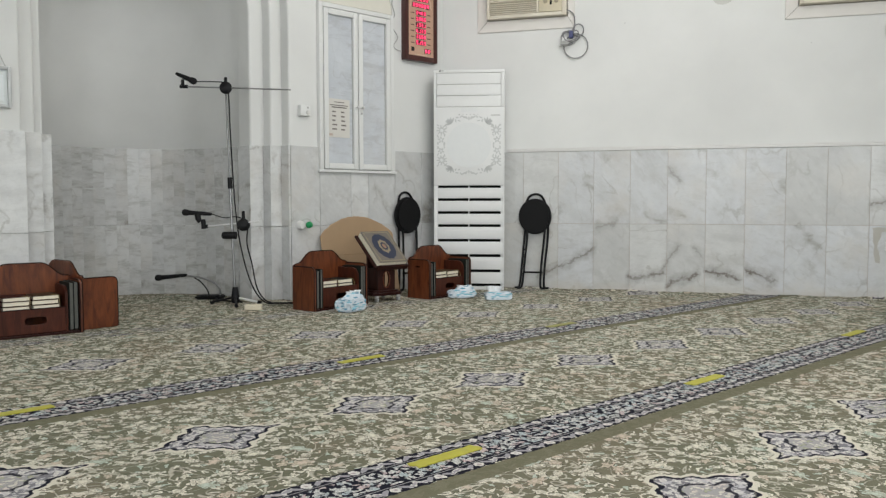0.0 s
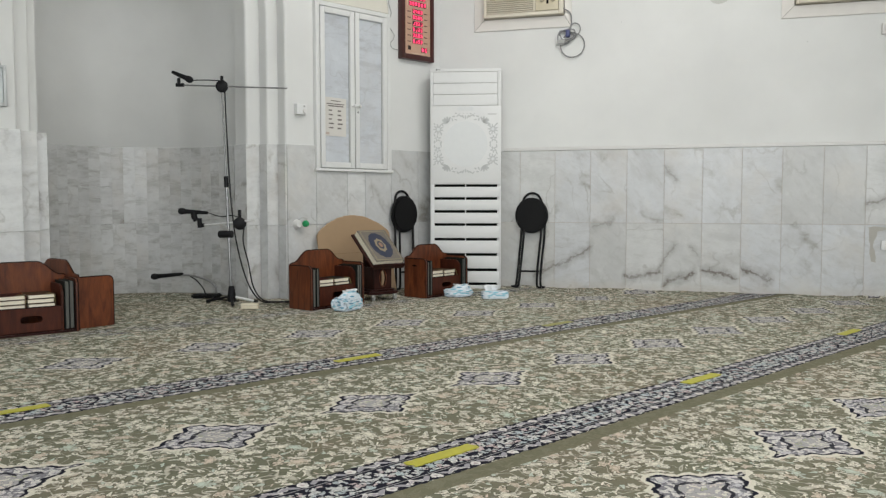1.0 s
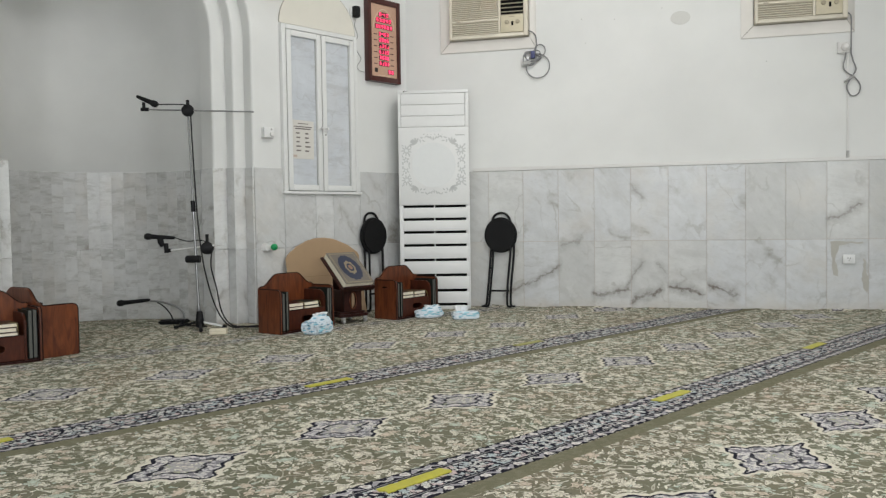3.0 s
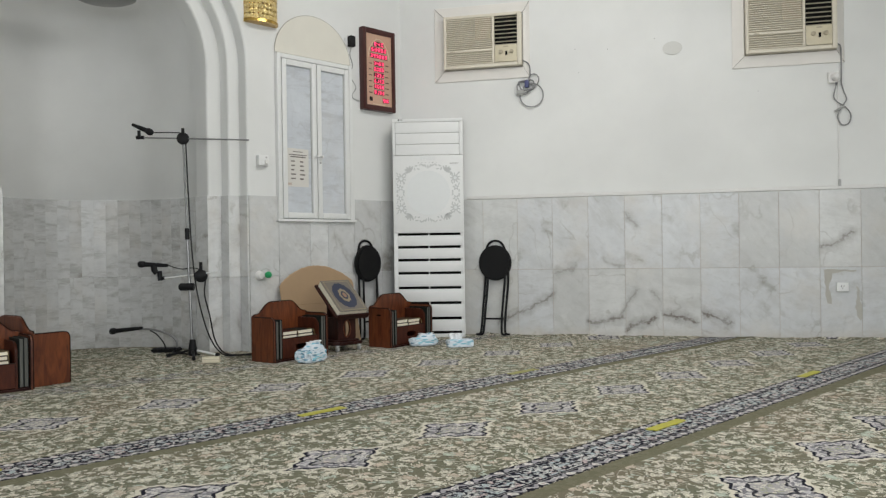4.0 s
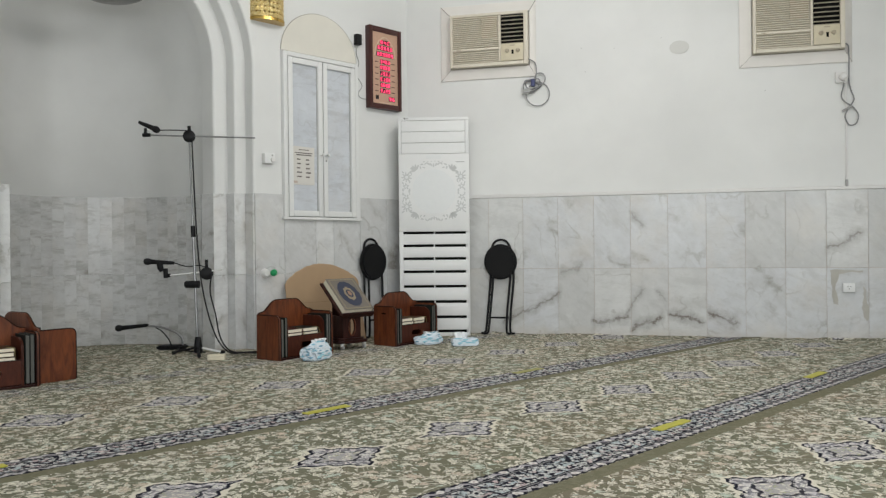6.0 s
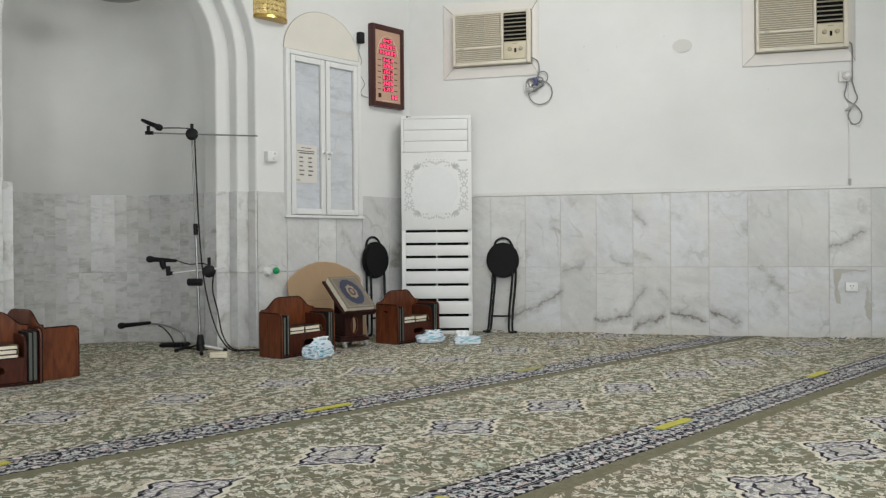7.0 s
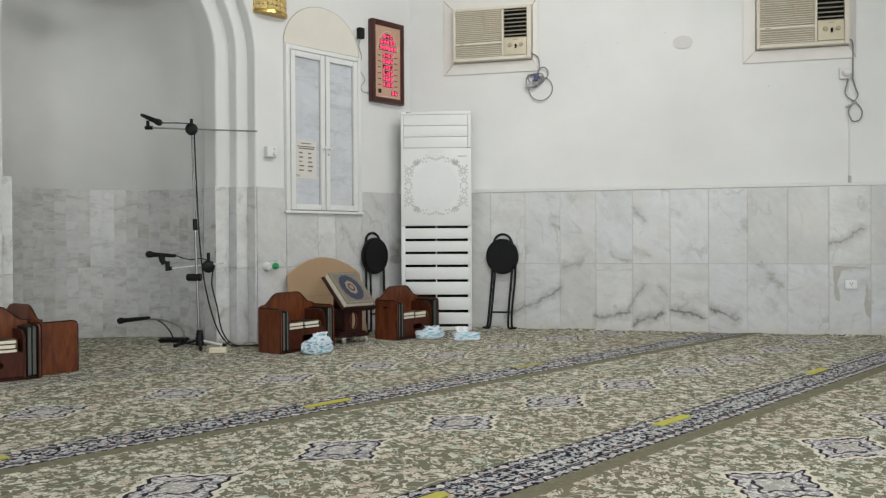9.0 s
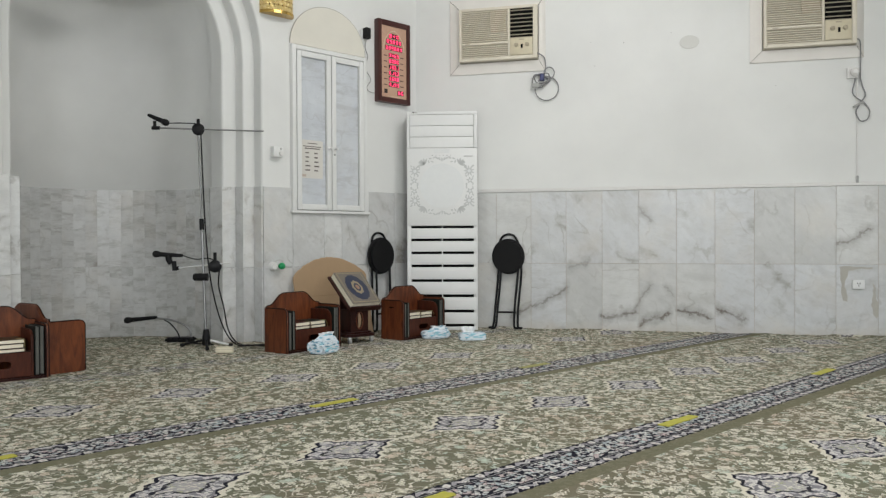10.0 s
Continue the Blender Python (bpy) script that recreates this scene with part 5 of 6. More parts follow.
def lying_book(m, w, d, h, cover, label="hardback book lying flat with cream page edges"):
    t = thing("book", m, label, "book", "stacked books")
    part("page_block", box(-w / 2 + 0.003, w / 2 - 0.006, 0.003, d - 0.003, 0.003, h - 0.003), M_PAPER, t)
    part("cover", box(-w / 2, w / 2, 0, d, 0, 0.003, 0.001, 1), cover, t)
    part("cover", box(-w / 2, w / 2, 0, d, h - 0.003, h, 0.001, 1), cover, t)
    part("spine", box(w / 2 - 0.006, w / 2, 0, d, 0.003, h - 0.003), cover, t)
    return t


def standing_book(m, w, d, h, cover):
    t = thing("book", m, "dark hardback book standing in a side slot", "book", "standing books")
    part("page_block", box(0.003, w - 0.003, 0.004, d - 0.004, 0.004, h - 0.004), M_OLDPAGES, t)
    part("cover", box(0, 0.003, 0, d, 0, h, 0.001, 1), cover, t)
    part("cover", box(w - 0.003, w, 0, d, 0, h, 0.001, 1), cover, t)
    return t


def filled_box(m, label, seed, layers):
    book_box(m, label, seed == 2)
    rng = random.Random(seed)
    for col, cx in enumerate((0.175, 0.328)):
        z = 0.148
        for k in range(layers):
            h = rng.uniform(0.024, 0.028)
            lying_book(m @ pose(cx + rng.uniform(-0.003, 0.003), 0.030 + rng.uniform(-0.004, 0.003), z, 0, 0, rng.uniform(-2, 2)), 0.142, 0.165, h, rng.choice(M_COVERS[1:]))
            z += h + 0.0005
        rib = thing("ribbon_marker", m @ Matrix.Translation((cx + 0.062, 0.022, z)), "thin yellow ribbon hanging from a book", "ribbon", "ribbon markers")
        part("strip", tube(spline([(-0.03, 0.03, 0.001), (-0.005, 0.0, 0.0), (0.0, -0.011, -0.02), (0.004, -0.012, -0.045)], 5), 0.0012, 5), M_RIBBON, rib)
    for x0, names in ((0.018, (0, 1)), (BOX_W - 0.076, (1, 0))):
        x = x0
        for k in names:
            w = rng.uniform(0.022, 0.027)
            standing_book(m @ pose(x, -0.004 - 0.006 * k, 0.021), w, 0.19, rng.uniform(0.258, 0.274), M_COVERS[k])
            x += w + 0.002


def on_floor(u, v, turn):
    return QIBLA @ pose(u, v, 0, 0, 0, turn)


filled_box(on_floor(3.140, 4.597, 8), "red-brown wooden book box with crested back, half full of books", 1, 2)
filled_box(on_floor(4.175, 4.573, 7), "red-brown wooden book box with crested back beside the lectern", 2, 2)
filled_box(on_floor(1.172, 4.825, -3), "red-brown wooden book box with stacked books in front of the niche", 3, 3)
filled_box(on_floor(1.927, 4.90, 97), "red-brown wooden book box standing side-on behind another", 5, 2)


# ---- lectern and book ----
def lectern():
    m = on_floor(3.877, 4.685, -3)
    t = thing("book_lectern", m, "dark wooden pedestal lectern with a sloping top on castors", "lectern")
    base = [(-0.135, 0.035), (-0.10, 0.0), (0.10, 0.0), (0.135, 0.035), (0.135, 0.22), (0.10, 0.255), (-0.10, 0.255), (-0.135, 0.22)]
    part("base", shifted(prism(base, 0.022, axis="Z", bevel=0.005), z=0.048), M_WOOD_DARK, t)
    part("base_step", shifted(prism([(x * 0.86, 0.02 + y * 0.86) for x, y in base], 0.014, axis="Z", bevel=0.004), z=0.070), M_WOOD_DARK, t)
    for cx, cy in ((-0.10, 0.03), (0.10, 0.03), (0.10, 0.225), (-0.10, 0.225)):
        c = part("castor", box(cx - 0.012, cx + 0.012, cy - 0.008, cy + 0.012, 0.026, 0.049, 0.003), M_CHROME, t)
        part("wheel", lathe([(0.012, -0.009), (0.0195, -0.006), (0.0195, 0.006), (0.012, 0.009)], 16, m=pose(cx, cy, 0.0195, 0, 90)), M_GREY, c)
    x, y0, y1, z0, z1 = 0.080, 0.045, 0.20, 0.084, 0.247
    part("front_panel", shifted(pierced(-x, x, z0, z1, ellipse(0.026, 0.058, 28, 0, (z0 + z1) / 2), 0.014), y=y0), M_WOOD_DARK, t, soft=False)
    part("back_panel", shifted(pierced(-x, x, z0, z1, ellipse(0.062, 0.070, 28, 0, (z0 + z1) / 2), 0.014), y=y1 - 0.014), M_WOOD_DARK, t, soft=False)
    part("side_panel", box(-x, -x + 0.014, y0 + 0.014, y1 - 0.014, z0, z1, 0.002), M_WOOD_DARK, t)
    part("rear_post", box(x - 0.014, x, y1 - 0.03, y1 - 0.014, z0, z1, 0.002), M_WOOD_DARK, t)
    part("trim", tube([(0.030 * math.cos(a), y0 - 0.002, (z0 + z1) / 2 + 0.062 * math.sin(a)) for a in [k * math.tau / 28 for k in range(28)]], 0.004, 6, closed=True), M_WOOD, t)
    slope = pose(0, -0.015, 0.252, 41)
    board = part("sloping_board", box(-0.150, 0.142, 0.0, 0.350, 0.0, 0.016, 0.004, m=slope), M_WOOD_DARK, t)
    part("ledge", box(-0.142, 0.142, -0.014, 0.0, -0.004, 0.040, 0.004, m=slope), M_WOOD_DARK, board)
    part("edge_moulding", box(0.136, 0.142, 0.0, 0.350, 0.016, 0.022, 0.001, m=slope), M_WOOD_DARK, board)
    part("strut", box(-0.07, 0.07, 0.19, 0.205, z1, 0.400, 0.002), M_WOOD_DARK, t)
    b = thing("holy_book", m @ slope @ Matrix.Translation((0, 0.004, 0.0165)), "large closed holy book with blue oval ornament on its cover", "book")
    w, d, h = 0.131, 0.335, 0.048
    cover = plain("tan_cover", (0.165, 0.142, 0.115), 0.42, vary=0.1)
    part("page_block", box(-w + 0.002, w - 0.006, 0.004, d - 0.004, 0.004, h - 0.004), M_PAPER, b)
    part("cover", box(-w, w, 0, d, 0, 0.004, 0.001, 1), cover, b)
    top = part("cover", box(-w, w, 0, d, h - 0.004, h, 0.001, 1), cover, b, "tan cover with printed border")
    part("spine", box(w - 0.006, w, 0, d, 0.004, h - 0.004), cover, b)
    navy = plain("navy_print", (0.020, 0.027, 0.060), 0.45)
    gold = plain("gold_print", (0.30, 0.245, 0.16), 0.4, 0.2)
    for q in ((-0.112, -0.107, 0.012, d - 0.012), (0.107, 0.112, 0.012, d - 0.012)):
        part("border", box(q[0], q[1], q[2], q[3], h, h + 0.0012), gold, top)
    for q in ((0.012, 0.018), (d - 0.018, d - 0.012)):
        part("border", box(-0.107, 0.107, q[0], q[1], h, h + 0.0012), gold, top)

    def star(a, c, n, depth, z, mat, name):
        line = [((a * (1 - depth * (k % 2))) * math.cos(k * math.pi / n), d / 2 + (c * (1 - depth * (k % 2))) * math.sin(k * math.pi / n)) for k in range(2 * n)]
        part(name, shifted(prism(line, 0.0012, axis="Z"), z=h + z), mat, top)

    star(0.090, 0.135, 14, 0.04, 0.0002, navy, "ornament")
    star(0.046, 0.076, 8, 0.14, 0.0014, gold, "ornament")
    star(0.028, 0.043, 10, 0.08, 0.0027, navy, "ornament")
    star(0.017, 0.027, 8, 0.10, 0.0040, plain("rose_print", (0.30, 0.18, 0.12), 0.5), "ornament")


lectern()


# ---- tissue packs ----
def tissue_pack(m, a, b, h, seed, label, boxy=False):
    """A crumpled plastic pack; creases run between pinched ridges, a tissue stands out of its top."""
    bm = bmesh.new()
    bmesh.ops.create_icosphere(bm, subdivisions=5, radius=1.0)
    square, crease = (0.30, 0.35) if boxy else (0.55, 1.0)
    for v in bm.verts:
        p = v.co.copy()
        q = Vector((math.copysign(abs(p.x) ** square, p.x), math.copysign(abs(p.y) ** square, p.y), math.copysign(abs(p.z) ** (square + 0.1), p.z)))
        where = p * 2.1 + Vector((seed * 5.1, seed, 0))
        fold = 1 - abs(noise.noise(where)) * 2.2
        fine = 1 - abs(noise.noise(where * 2.6)) * 2.0
        q *= 0.80 + crease * (0.16 * fold + 0.09 * fine)
        peak = 0.0 if boxy else max(0.0, 1 - (p.x - 0.25) ** 2 * 4 - p.y ** 2 * 3) * max(0.0, p.z)
        v.co = Vector((q.x * a, q.y * b, max(0.0, (q.z + 0.9) * h * 0.45 + peak * h * 0.42)))
    t = thing("tissue_pack", m, label, "tissue pack", "tissue packs")
    mesh = bm_mesh("wrapper", bm, M_TISSUE)
    smooth(mesh, 28)
    part("wrapper", mesh, M_TISSUE, t)
    # the tissue: a gathered sheet
    bm = bmesh.new()
    rows = []
    for j in range(9):
        row = []
        for i in range(13):
            x, z = (i / 12 - 0.5) * a * (0.75 + 0.45 * j / 8), j / 8 * h * (0.62 if boxy else 0.36)
            y = 0.016 * math.sin(i * 1.5 + seed) * (0.3 + j / 8) + 0.012 * noise.noise(Vector((x * 40, z * 40, seed)))
            row.append(bm.verts.new((x + (-0.25 if boxy else 0.25) * a + 0.01 * noise.noise(Vector((z * 30, x * 20, seed))), y, h * (0.72 if boxy else 0.86) + z * (1 + 0.45 * noise.noise(Vector((x * 30, seed, 2)))))))
        rows.append(row)
    for r0, r1 in zip(rows, rows[1:]):
        for i in range(12):
            bm.faces.new((r0[i], r0[i + 1], r1[i + 1], r1[i]))
    sheet = bm_mesh("tissue", bm, M_SHEET)
    sheet.shade_smooth()
    ob = part("tissue", sheet, M_SHEET, t, "white tissue standing out of the pack")
    ob.modifiers.new("thickness", "SOLIDIFY").thickness = 0.0015


n = Nodes("tissue_wrapper")
co = n.coords()
vor = n.add("ShaderNodeTexVoronoi", Vector=n.mapped(co, (18, 30, 74), (0, 0, 0), (0.5, 0.9, 0.2)), Scale=1.0)
spots = n.ramp(vor.outputs["Distance"], (0.38, 1.0), (0.46, 0.0))
pick = n.add("ShaderNodeSeparateColor", Color=vor.outputs["Color"])
tone = n.mix(n.ramp(pick.outputs[0], (0.45, 0.0), (0.55, 1.0)), (0.05, 0.24, 0.36), (0.18, 0.50, 0.62))
spots = n.math("MULTIPLY", spots, n.math("LESS_THAN", pick.outputs[1], 0.92))
n.bump(n.noise(co, 38, 4, 0.6, 0.6), 0.6, 0.008)
M_TISSUE = n.done(n.mix(n.math("MULTIPLY", spots, 0.85), (0.66, 0.73, 0.79), tone), 0.22, 0.0, 0.55)
M_SHEET = plain("tissue_paper", (0.80, 0.81, 0.82), 0.85, vary=0.04)

tissue_pack(on_floor(3.345, 4.46, 15), 0.122, 0.070, 0.112, 1, "crumpled white and blue tissue pack on the carpet")
tissue_pack(on_floor(4.452, 4.50, -25), 0.115, 0.060, 0.080, 2, "crumpled white and blue tissue pack by a book box")
tissue_pack(on_floor(4.55, 4.206, -35), 0.118, 0.066, 0.080, 3, "white and blue tissue pack before the air conditioner", True)


# ---- microphones ----
def handheld(name, tip, tail, parent, label=""):
    """A hand microphone from its grille to its tail."""
    a, b = Vector(tip), Vector(tail)
    d = b - a
    m = Matrix.Translation(a) @ d.to_track_quat("Z", "Y").to_matrix().to_4x4()
    L = d.length
    mic = part(name, lathe([(0.006, 0.052), (0.018, 0.056), (0.0165, 0.09), (0.013, L - 0.02), (0.011, L), (0.006, L + 0.004)], 18, m=m), M_BLACK, parent, label)
    part("grille", lathe([(0.004, 0.0), (0.017, 0.006), (0.0245, 0.02), (0.0245, 0.036), (0.020, 0.052), (0.012, 0.056)], 18, m=m), M_RUBBER, mic)
    return mic


def mic_stand():
    base = Vector((-3.149, 5.216, 0))
    t = thing("microphone_stand", Matrix.Translation(base), "chrome and black boom stand carrying two microphones", "microphone stand")
    r = QIBLA.to_3x3() @ Vector((1, 0, 0))  # along the prayer wall
    c = Vector((0.966, 0.257, 0))  # across the view
    face = Vector((0.50, -0.86, 0.02)).to_track_quat("Z", "Y").to_matrix().to_4x4()
    top = Vector((-0.078, 0.042, 1.575))

    def up(z):
        return top * (z / 1.575)

    part("boss", lathe([(0.022, 0.012), (0.032, 0.022), (0.030, 0.062), (0.021, 0.125), (0.017, 0.13)], 18), M_BLACK, t)
    for turn in (15, 190, 303):
        w = radians(turn)
        e = Vector((math.cos(w), math.sin(w), 0)) * 0.19
        leg = part("leg", tube([(0, 0, 0.055), (e.x * 0.92, e.y * 0.92, 0.018)], 0.0085), M_CHROME if turn == 15 else M_BLACK, t)
        part("foot", tube([(e.x * 0.86, e.y * 0.86, 0.019), (e.x, e.y, 0.013)], 0.013), M_RUBBER, leg)
    part("lower_tube", tube([up(0.1), up(0.93)], 0.0105), M_POLE, t)
    part("upper_tube", tube([up(0.9), up(1.56)], 0.0068), M_POLE, t)
    part("collar", tube([up(0.845), up(0.925)], 0.017, 14), M_BLACK, t)
    # boom
    hub = part("boom_hub", lathe([(0.030, -0.02), (0.044, -0.012), (0.044, 0.012), (0.030, 0.02)], 22, m=Matrix.Translation(top) @ face), M_BLACK, t)
    part("hub_knob", tube([top + Vector((0, 0, 0.03)), top + Vector((0, 0, 0.075))], 0.012), M_BLACK, hub)
    a, b = top - c * 0.315 + Vector((0, 0, 0.012)), top + c * 0.475 + Vector((0, 0, -0.016))
    part("boom", tube([a, b], 0.0058), M_POLE, t)
    part("boom_clip", tube([a - c * 0.02, a + c * 0.035], 0.014), M_BLACK, t)
    part("clip_stem", tube([a, a + Vector((0, 0, 0.05))], 0.012), M_BLACK, t)
    mic = handheld("microphone", top - c * 0.212 + Vector((0, 0, 0.040)), top - c * 0.362 + Vector((0, 0, 0.106)), t, "black hand microphone in a clip")
    part("microphone_lead", tube(spline([top - c * 0.222 + Vector((0, 0, 0.046)), top - c * 0.11 + Vector((0, 0, 0.046)), top - c * 0.02 + Vector((0, 0, 0.042))], 6), 0.004, 6), M_RUBBER, t)
    # lower arm
    g = up(0.582) + c * 0.085 + Vector((0, 0, 0))
    hub2 = part("arm_hub", lathe([(0.030, -0.02), (0.046, -0.012), (0.046, 0.012), (0.030, 0.02)], 22, m=Matrix.Translation(g) @ face), M_BLACK, t)
    part("hub_knob", tube([g + Vector((0, 0, 0.03)), g + Vector((0, 0, 0.10))], 0.012), M_BLACK, hub2)
    part("arm", tube([g - c * 0.27 + Vector((0, 0, -0.012)), g + c * 0.115 + Vector((0, 0, 0.026))], 0.0060), M_CHROME, t)
    part("arm_clip", tube([g - c * 0.292 + Vector((0, 0, -0.030)), g - c * 0.296 + Vector((0, 0, 0.040))], 0.017), M_BLACK, t)
    part("arm_nut", tube([g - c * 0.30 + Vector((0, 0, -0.014)), g - c * 0.262 + Vector((0, 0, -0.011))], 0.014), M_BLACK, t)
    part("clip_stem", tube([g - c * 0.318 + Vector((0, 0, 0.020)), g - c * 0.332 + Vector((0, 0, 0.045)), g - c * 0.338 + Vector((0, 0, 0.084))], 0.022, taper=[0.8, 1, 1.05]), M_BLACK, t)
    handheld("microphone", g - c * 0.452 + Vector((0, 0, 0.092)), g - c * 0.235 + Vector((0, 0, 0.078)), t, "black hand microphone in a clip")
    part("microphone_lead", tube(spline([g - c * 0.23 + Vector((0, 0, 0.078)), g - c * 0.14 + Vector((0, 0, 0.052)), g - c * 0.05 + Vector((0, 0, 0.058)), g + c * 0.03 + Vector((0, 0, 0.03))], 6), 0.004, 6), M_RUBBER, t)
    k = up(0.505)
    part("counterweight", tube([k - c * 0.075, k - c * 0.065, k + c * 0.03], 0.027, 18, taper=[0.7, 1, 1]), M_RUBBER, t)
    # leads running down to the floor
    d = Vector((0, -0.02, 0))
    part("stand_lead", tube(spline([top + c * 0.03 + d + Vector((0, 0, -0.02)), up(1.3) + c * 0.030 + d, up(0.95) + c * 0.034 + d, up(0.7) + c * 0.042 + d, up(0.47) + c * 0.062 + d, up(0.25) + c * 0.105 + d, up(0.10) + c * 0.16 + d, c * 0.235 + d + Vector((0, 0, 0.018)), c * 0.33 + Vector((0, 0.0, 0.012)), c * 0.46 + Vector((0, 0.03, 0.012)), c * 0.60 + Vector((0, 0.10, 0.012))], 8), 0.0052, 7), M_RUBBER, t)
    part("arm_lead", tube(spline([g + c * 0.045 + d, up(0.45) + c * 0.115 + d, up(0.3) + c * 0.145 + d, up(0.14) + c * 0.17 + d, c * 0.215 + d + Vector((0, 0, 0.05)), c * 0.27 + Vector((0, 0.01, 0.014)), c * 0.40 + Vector((0, 0.06, 0.012)), c * 0.56 + Vector((0, 0.16, 0.012))], 8), 0.0052, 7), M_RUBBER, t)
    part("floor_lead", tube(spline([c * 0.02 + Vector((0, 0.06, 0.012)), c * -0.12 + Vector((0, 0.12, 0.012)), c * -0.25 + Vector((0, 0.2, 0.012)), Vector((-0.31, 0.25, 0.012))], 8), 0.0058, 7), M_RUBBER, t)


mic_stand()

t = thing("desk_microphone", Matrix.Translation((-3.485, 5.474, 0)), "black gooseneck microphone on a low base standing on carpet", "microphone")
c = Vector((0.966, 0.257, 0))
part("base", shifted(prism([(-0.12, -0.05), (0.07, -0.05), (0.085, 0.05), (-0.09, 0.06)], 0.034, axis="Z", bevel=0.008), m=pose(-0.02, 0, 0, 0, 0, 15)), M_BLACK, t)
neck = spline([c * 0.045 + Vector((0, 0, 0.03)), c * 0.035 + Vector((0, 0, 0.09)), c * -0.02 + Vector((0, 0, 0.135)), c * -0.12 + Vector((0, 0, 0.168)), c * -0.22 + Vector((0, 0, 0.180))], 8)
part("gooseneck", tube(neck, 0.008), M_POLE, t)
handheld("microphone", c * -0.465 + Vector((0, 0, 0.162)), c * -0.215 + Vector((0, 0, 0.186)), t, "black hand microphone")
part("lead", tube(spline([c * -0.15 + Vector((0, -0.01, 0.165)), c * -0.10 + Vector((0, -0.02, 0.14)), c * -0.05 + Vector((0, -0.02, 0.08)), c * -0.03 + Vector((0, -0.02, 0.03))], 8), 0.005, 6), M_RUBBER, t)

t = thing("power_brick", Matrix.Translation((-2.868, 4.985, 0)) @ pose(0, 0, 0, 0, 0, 20), "cream plastic adapter box lying on the carpet", "adapter")
part("case", box(-0.058, 0.058, -0.032, 0.032, 0.002, 0.042, 0.008), plain("cream_plastic", (0.66, 0.60, 0.46), 0.5), t)
part("seam", box(-0.0585, 0.0585, -0.0325, 0.0325, 0.026, 0.028), M_BEIGE_DARK, t)


# carpet turned up unevenly where it meets the side wall
bm = bmesh.new()
inv = QIBLA.inverted()
prev = None
for k in range(260):
    x = CORNER_X + 0.75 + k * 0.025
    lift = max(0.001, 0.007 + 0.016 * noise.noise(Vector((x * 2.6, 3.1, 0))) + 0.010 * noise.noise(Vector((x * 11.0, 1.7, 0))))
    reach = 0.035 + 0.02 * noise.noise(Vector((x * 3.3, 8.2, 0)))
    row = [bm.verts.new(inv @ Vector((x, WALL_Y - 0.013 - d, z))) for d, z in ((reach, 0.0008), (reach * 0.5, lift * 0.7), (0.006, lift), (0.0, lift * 0.6), (0.0, -0.002))]
    if prev:
        for a in range(4):
            bm.faces.new((prev[a], row[a], row[a + 1], prev[a + 1]))
    prev = row
bmesh.ops.recalc_face_normals(bm, faces=bm.faces)
structure("carpet_edge", bm, M_CARPET, "uneven turned-up carpet edge against the side wall", QIBLA, "carpet")

# cement repairs round the outlet
M_CEMENT = plain("cement_patch", (0.43, 0.415, 0.375), 0.9, vary=0.12, scale=18)
for pts in ([(1.365, 0.545), (1.60, 0.54), (1.60, 0.525), (1.43, 0.515), (1.405, 0.42), (1.415, 0.32), (1.425, 0.27), (1.39, 0.275), (1.375, 0.36), (1.372, 0.46)],
            [(1.60, 0.42), (1.615, 0.40), (1.625, 0.30), (1.645, 0.20), (1.63, 0.14), (1.605, 0.17), (1.59, 0.25), (1.605, 0.33)]):
    t = thing("cement_patch", side_place(0, 0, 0.0128), "grey-brown cement smear on the marble beside the outlet", "stain", "cement patches")
    line = []
    for (ax, az), (bx, bz) in zip(pts, pts[1:] + pts[:1]):
        for k in range(6):
            p = Vector((ax + (bx - ax) * k / 6, az + (bz - az) * k / 6, 0))
            line.append((p.x + 0.011 * noise.noise(p * 28), p.y + 0.011 * noise.noise(p * 28 + Vector((7, 3, 0)))))
    part("smear", shifted(prism(line, 0.0012), y=-0.0012), M_CEMENT, t, soft=False)


# ---- yellow marks on the carpet ----
M_TAPE = plain("yellow_tape", (0.46, 0.43, 0.045), 0.6, vary=0.25, scale=30, bump=0.4)
M_TAPE_WORN = plain("worn_yellow_tape", (0.32, 0.31, 0.10), 0.7, vary=0.3, scale=40, bump=0.4)
for u, v in ((0.85, 3.11), (2.344, 3.043), (3.878, 3.065), (0.10, 1.69), (1.612, 1.695), (3.103, 1.692), (4.82, 1.724)):
    worn = v > 3.05 and u > 3
    t = thing("floor_tape", QIBLA @ pose(u, v, 0.001, 0, 0, random.uniform(-2, 2)), "faded yellow adhesive tape strip on the carpet band" if worn else "yellow adhesive tape strip on the carpet band", "tape", "yellow tape marks")
    rng = random.Random(int(u * 100))
    line = [(-0.128 + 0.0128 * k, -0.024 + rng.uniform(-0.003, 0.003)) for k in range(21)] + [(0.131 + rng.uniform(-0.006, 0.006), -0.008), (0.129, 0.010)]
    line += [(0.128 - 0.0128 * k, 0.024 + rng.uniform(-0.003, 0.003)) for k in range(21)] + [(-0.133, 0.008), (-0.126 + rng.uniform(-0.006, 0.006), -0.006)]
    part("strip", shifted(prism(line, 0.003, axis="Z"), z=0.001), M_TAPE_WORN if worn else M_TAPE, t, soft=False)


# ---- trims and marble cladding ----
def slab_mesh(w, h, d, material):
    """A marble slab with eased edges; x across, y into the wall, z up, from its lower middle."""
    bm = box(-w / 2 + 0.0012, w / 2 - 0.0012, -d, 0.0, 0.0012, h - 0.0012, 0.0016, 1)
    return bm_mesh("tile", bm, material)


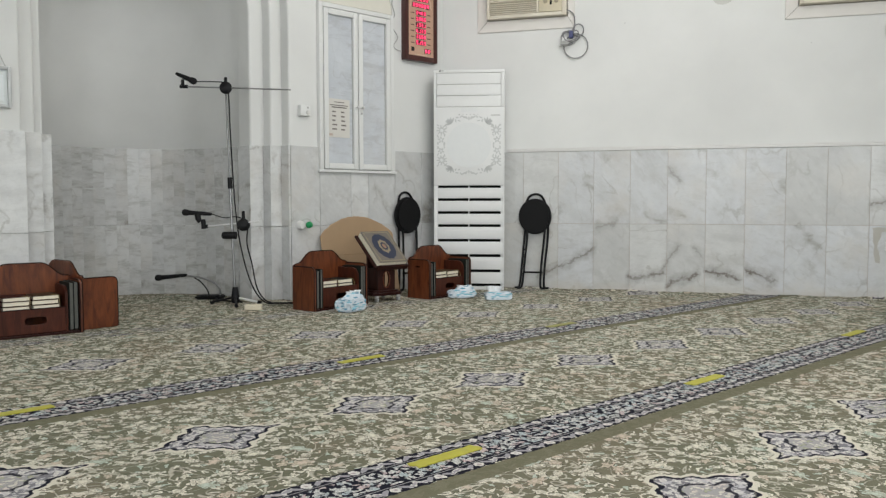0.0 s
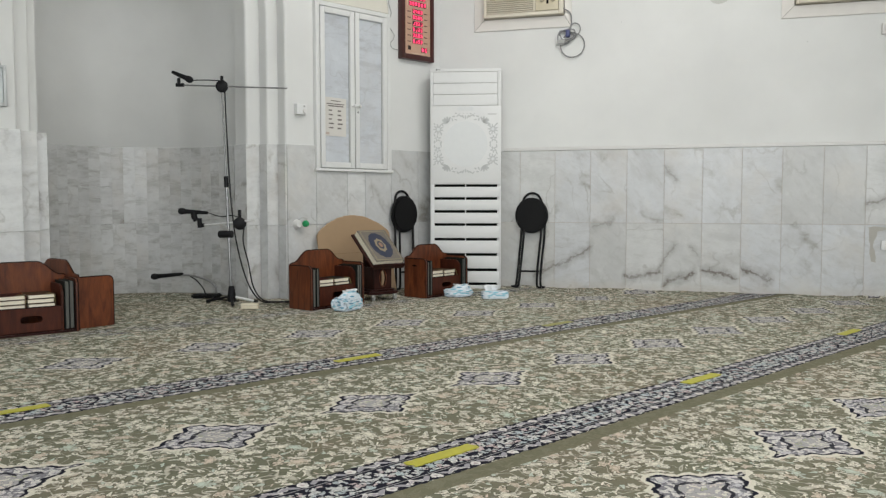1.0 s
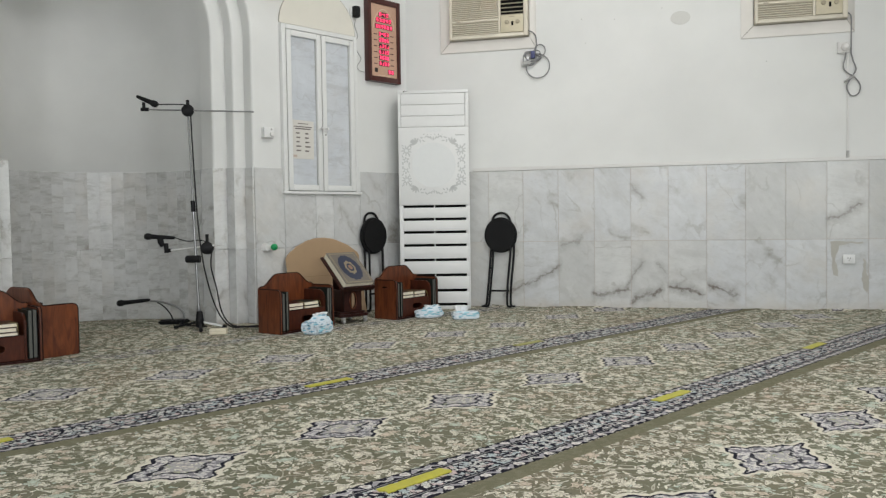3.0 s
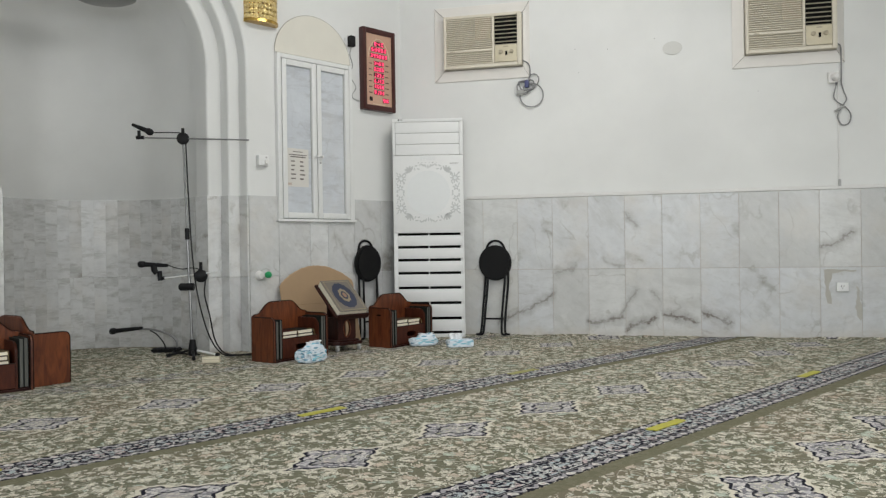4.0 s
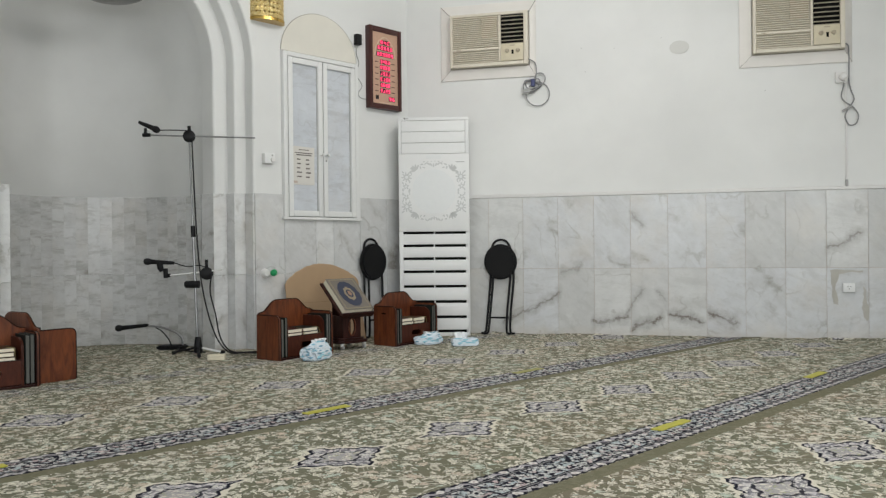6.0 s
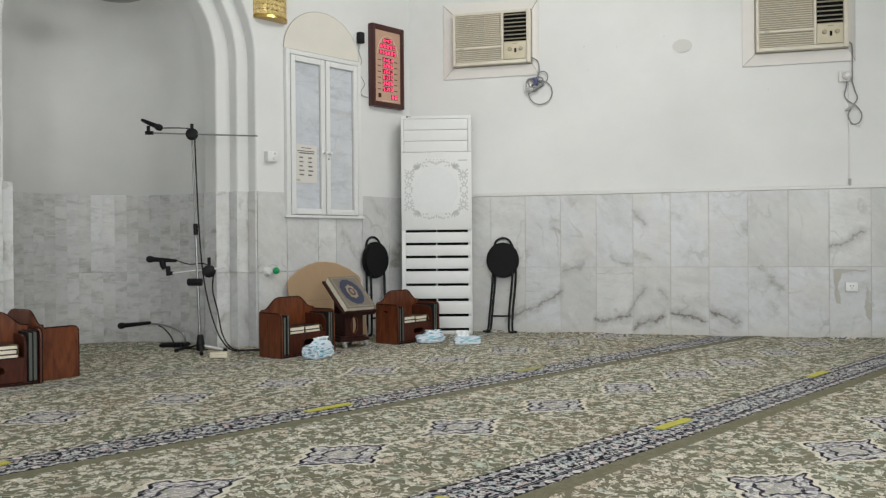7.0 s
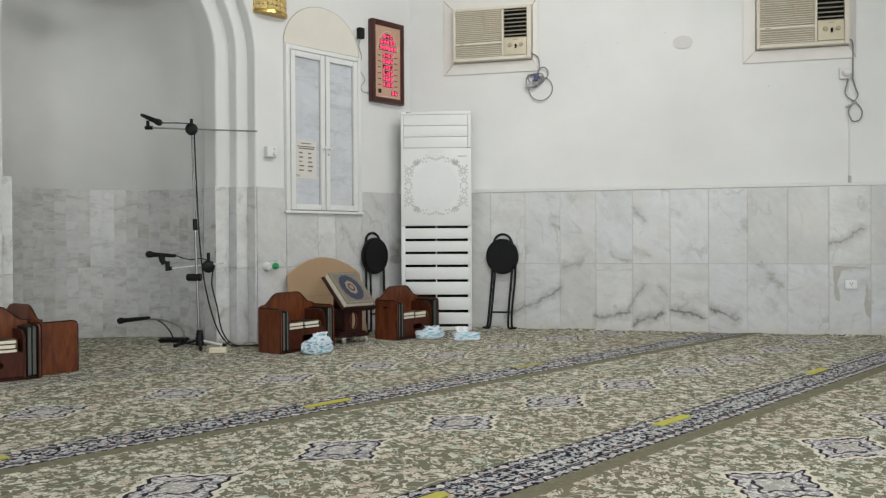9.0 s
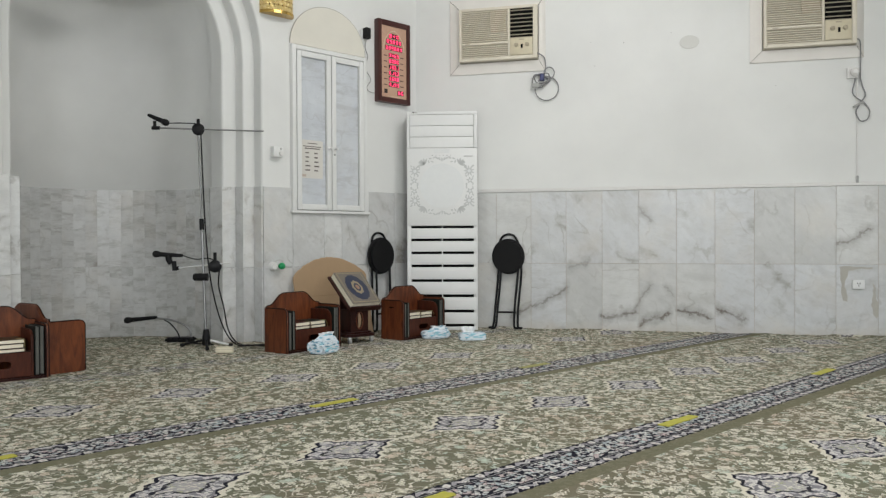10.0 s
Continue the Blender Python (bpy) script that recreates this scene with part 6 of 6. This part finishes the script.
MID = 0.562
cable_run = structure("trim_side", box(-1.5, 5.4, -0.020, 0.0, DADO - 0.0005, DADO + 0.021, 0.003), M_TRIM, "slim white cable trunking along the dado", Matrix.Translation((0, WALL_Y, 0)), "trim")
structure("trim_line", box(-1.5, 5.4, -0.010, 0.0, DADO + 0.022, DADO + 0.030, 0.002), M_TRIM, "thin white bead above the dado", Matrix.Translation((0, WALL_Y, 0)), "trim")
structure("grout_side", box(CORNER_X, 5.4, -0.0104, 0.0, 0.0, DADO - 0.004), M_GROUT, "pale grout bed behind the marble tiles", Matrix.Translation((0, WALL_Y, 0)), "dado")

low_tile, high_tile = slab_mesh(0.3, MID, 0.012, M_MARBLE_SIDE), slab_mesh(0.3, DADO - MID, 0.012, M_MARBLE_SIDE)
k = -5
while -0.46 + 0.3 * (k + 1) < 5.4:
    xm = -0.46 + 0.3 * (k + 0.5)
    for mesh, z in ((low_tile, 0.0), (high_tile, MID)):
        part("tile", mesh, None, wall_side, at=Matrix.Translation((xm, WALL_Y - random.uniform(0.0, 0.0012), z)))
    k += 1


def clad(u0, u1, v, material=M_MARBLE, facing=0):
    """Two slabs one above the other on the prayer wall, from u0 to u1 at depth v; facing 1: on a jamb that looks to -u, at u0, from v to u1."""
    for z, h in ((0.0, MID), (MID, DADO - MID)):
        if facing == 0:
            part("tile", slab_mesh(u1 - u0, h, 0.014, material), None, wall_prayer, at=Matrix.Translation(((u0 + u1) / 2, v, z)))
        else:
            part("tile", slab_mesh(u1 - v, h, 0.014, material), None, wall_prayer, at=Matrix.Translation((u0, (v + u1) / 2, z)) @ pose(0, 0, 0, 0, 0, -90 * facing))


joints = [0.0, 0.27, 0.57, 0.85, 1.03, 1.33, 1.593]
for a, b in zip(joints, joints[1:]):
    clad(CORNER_U - b, CORNER_U - a, WALL_V)
steps_r = [2.461 + 0.930, 2.465 + 0.829, 2.444 + 0.733]
clad(steps_r[0], WALL_V - 0.012, WALL_V + 0.1, facing=1)
clad(steps_r[1] - 0.014, steps_r[0] - 0.014, WALL_V + 0.1)
clad(steps_r[1], WALL_V + 0.088, WALL_V + 0.2, facing=1)
clad(steps_r[2] - 0.014, steps_r[1] - 0.014, WALL_V + 0.2)
clad(steps_r[2], WALL_V + 0.188, WALL_V + 0.36, facing=1)
steps_l = [2.461 - 0.930, 2.465 - 0.829, 2.444 - 0.733]
clad(steps_l[0] + 0.014, steps_l[1] + 0.030, WALL_V + 0.1)
clad(steps_l[1] + 0.030, steps_l[2] + 0.045, WALL_V + 0.2)
clad(steps_l[0], WALL_V - 0.012, WALL_V + 0.1, facing=-1)
u = steps_l[0] + 0.014
for k in range(12):
    clad(u - 0.3, u, WALL_V)
    u -= 0.3

# curved dado of the niche, in narrow upright slabs
SLABS = 27
arc_pts = [niche_point(k * math.pi / SLABS) for k in range(SLABS + 1)]
rng = random.Random(12)
for i in range(SLABS):
    p, q = arc_pts[i], arc_pts[i + 1]
    mid = (p + q) / 2
    width = (q - p).length + 0.003
    w = math.degrees(math.atan2(p.y - q.y, p.x - q.x))
    cuts = [0.0, MID, DADO]
    if i in (12, 13, 14):
        cuts = [0.0, MID, 0.86, DADO]
    elif i % 5 == 2:
        cuts = [0.0, rng.uniform(0.2, 0.3), MID, DADO]
    elif i in (18, 21):
        cuts = [0.0, MID, 0.80, DADO]
    for a, b in zip(cuts, cuts[1:]):
        part("tile", slab_mesh(width, b - a + 0.0016, 0.016, M_MARBLE_NICHE), None, niche, at=Matrix.Translation((mid.x, mid.y, a)) @ pose(0, 0, 0, 0, 0, w))
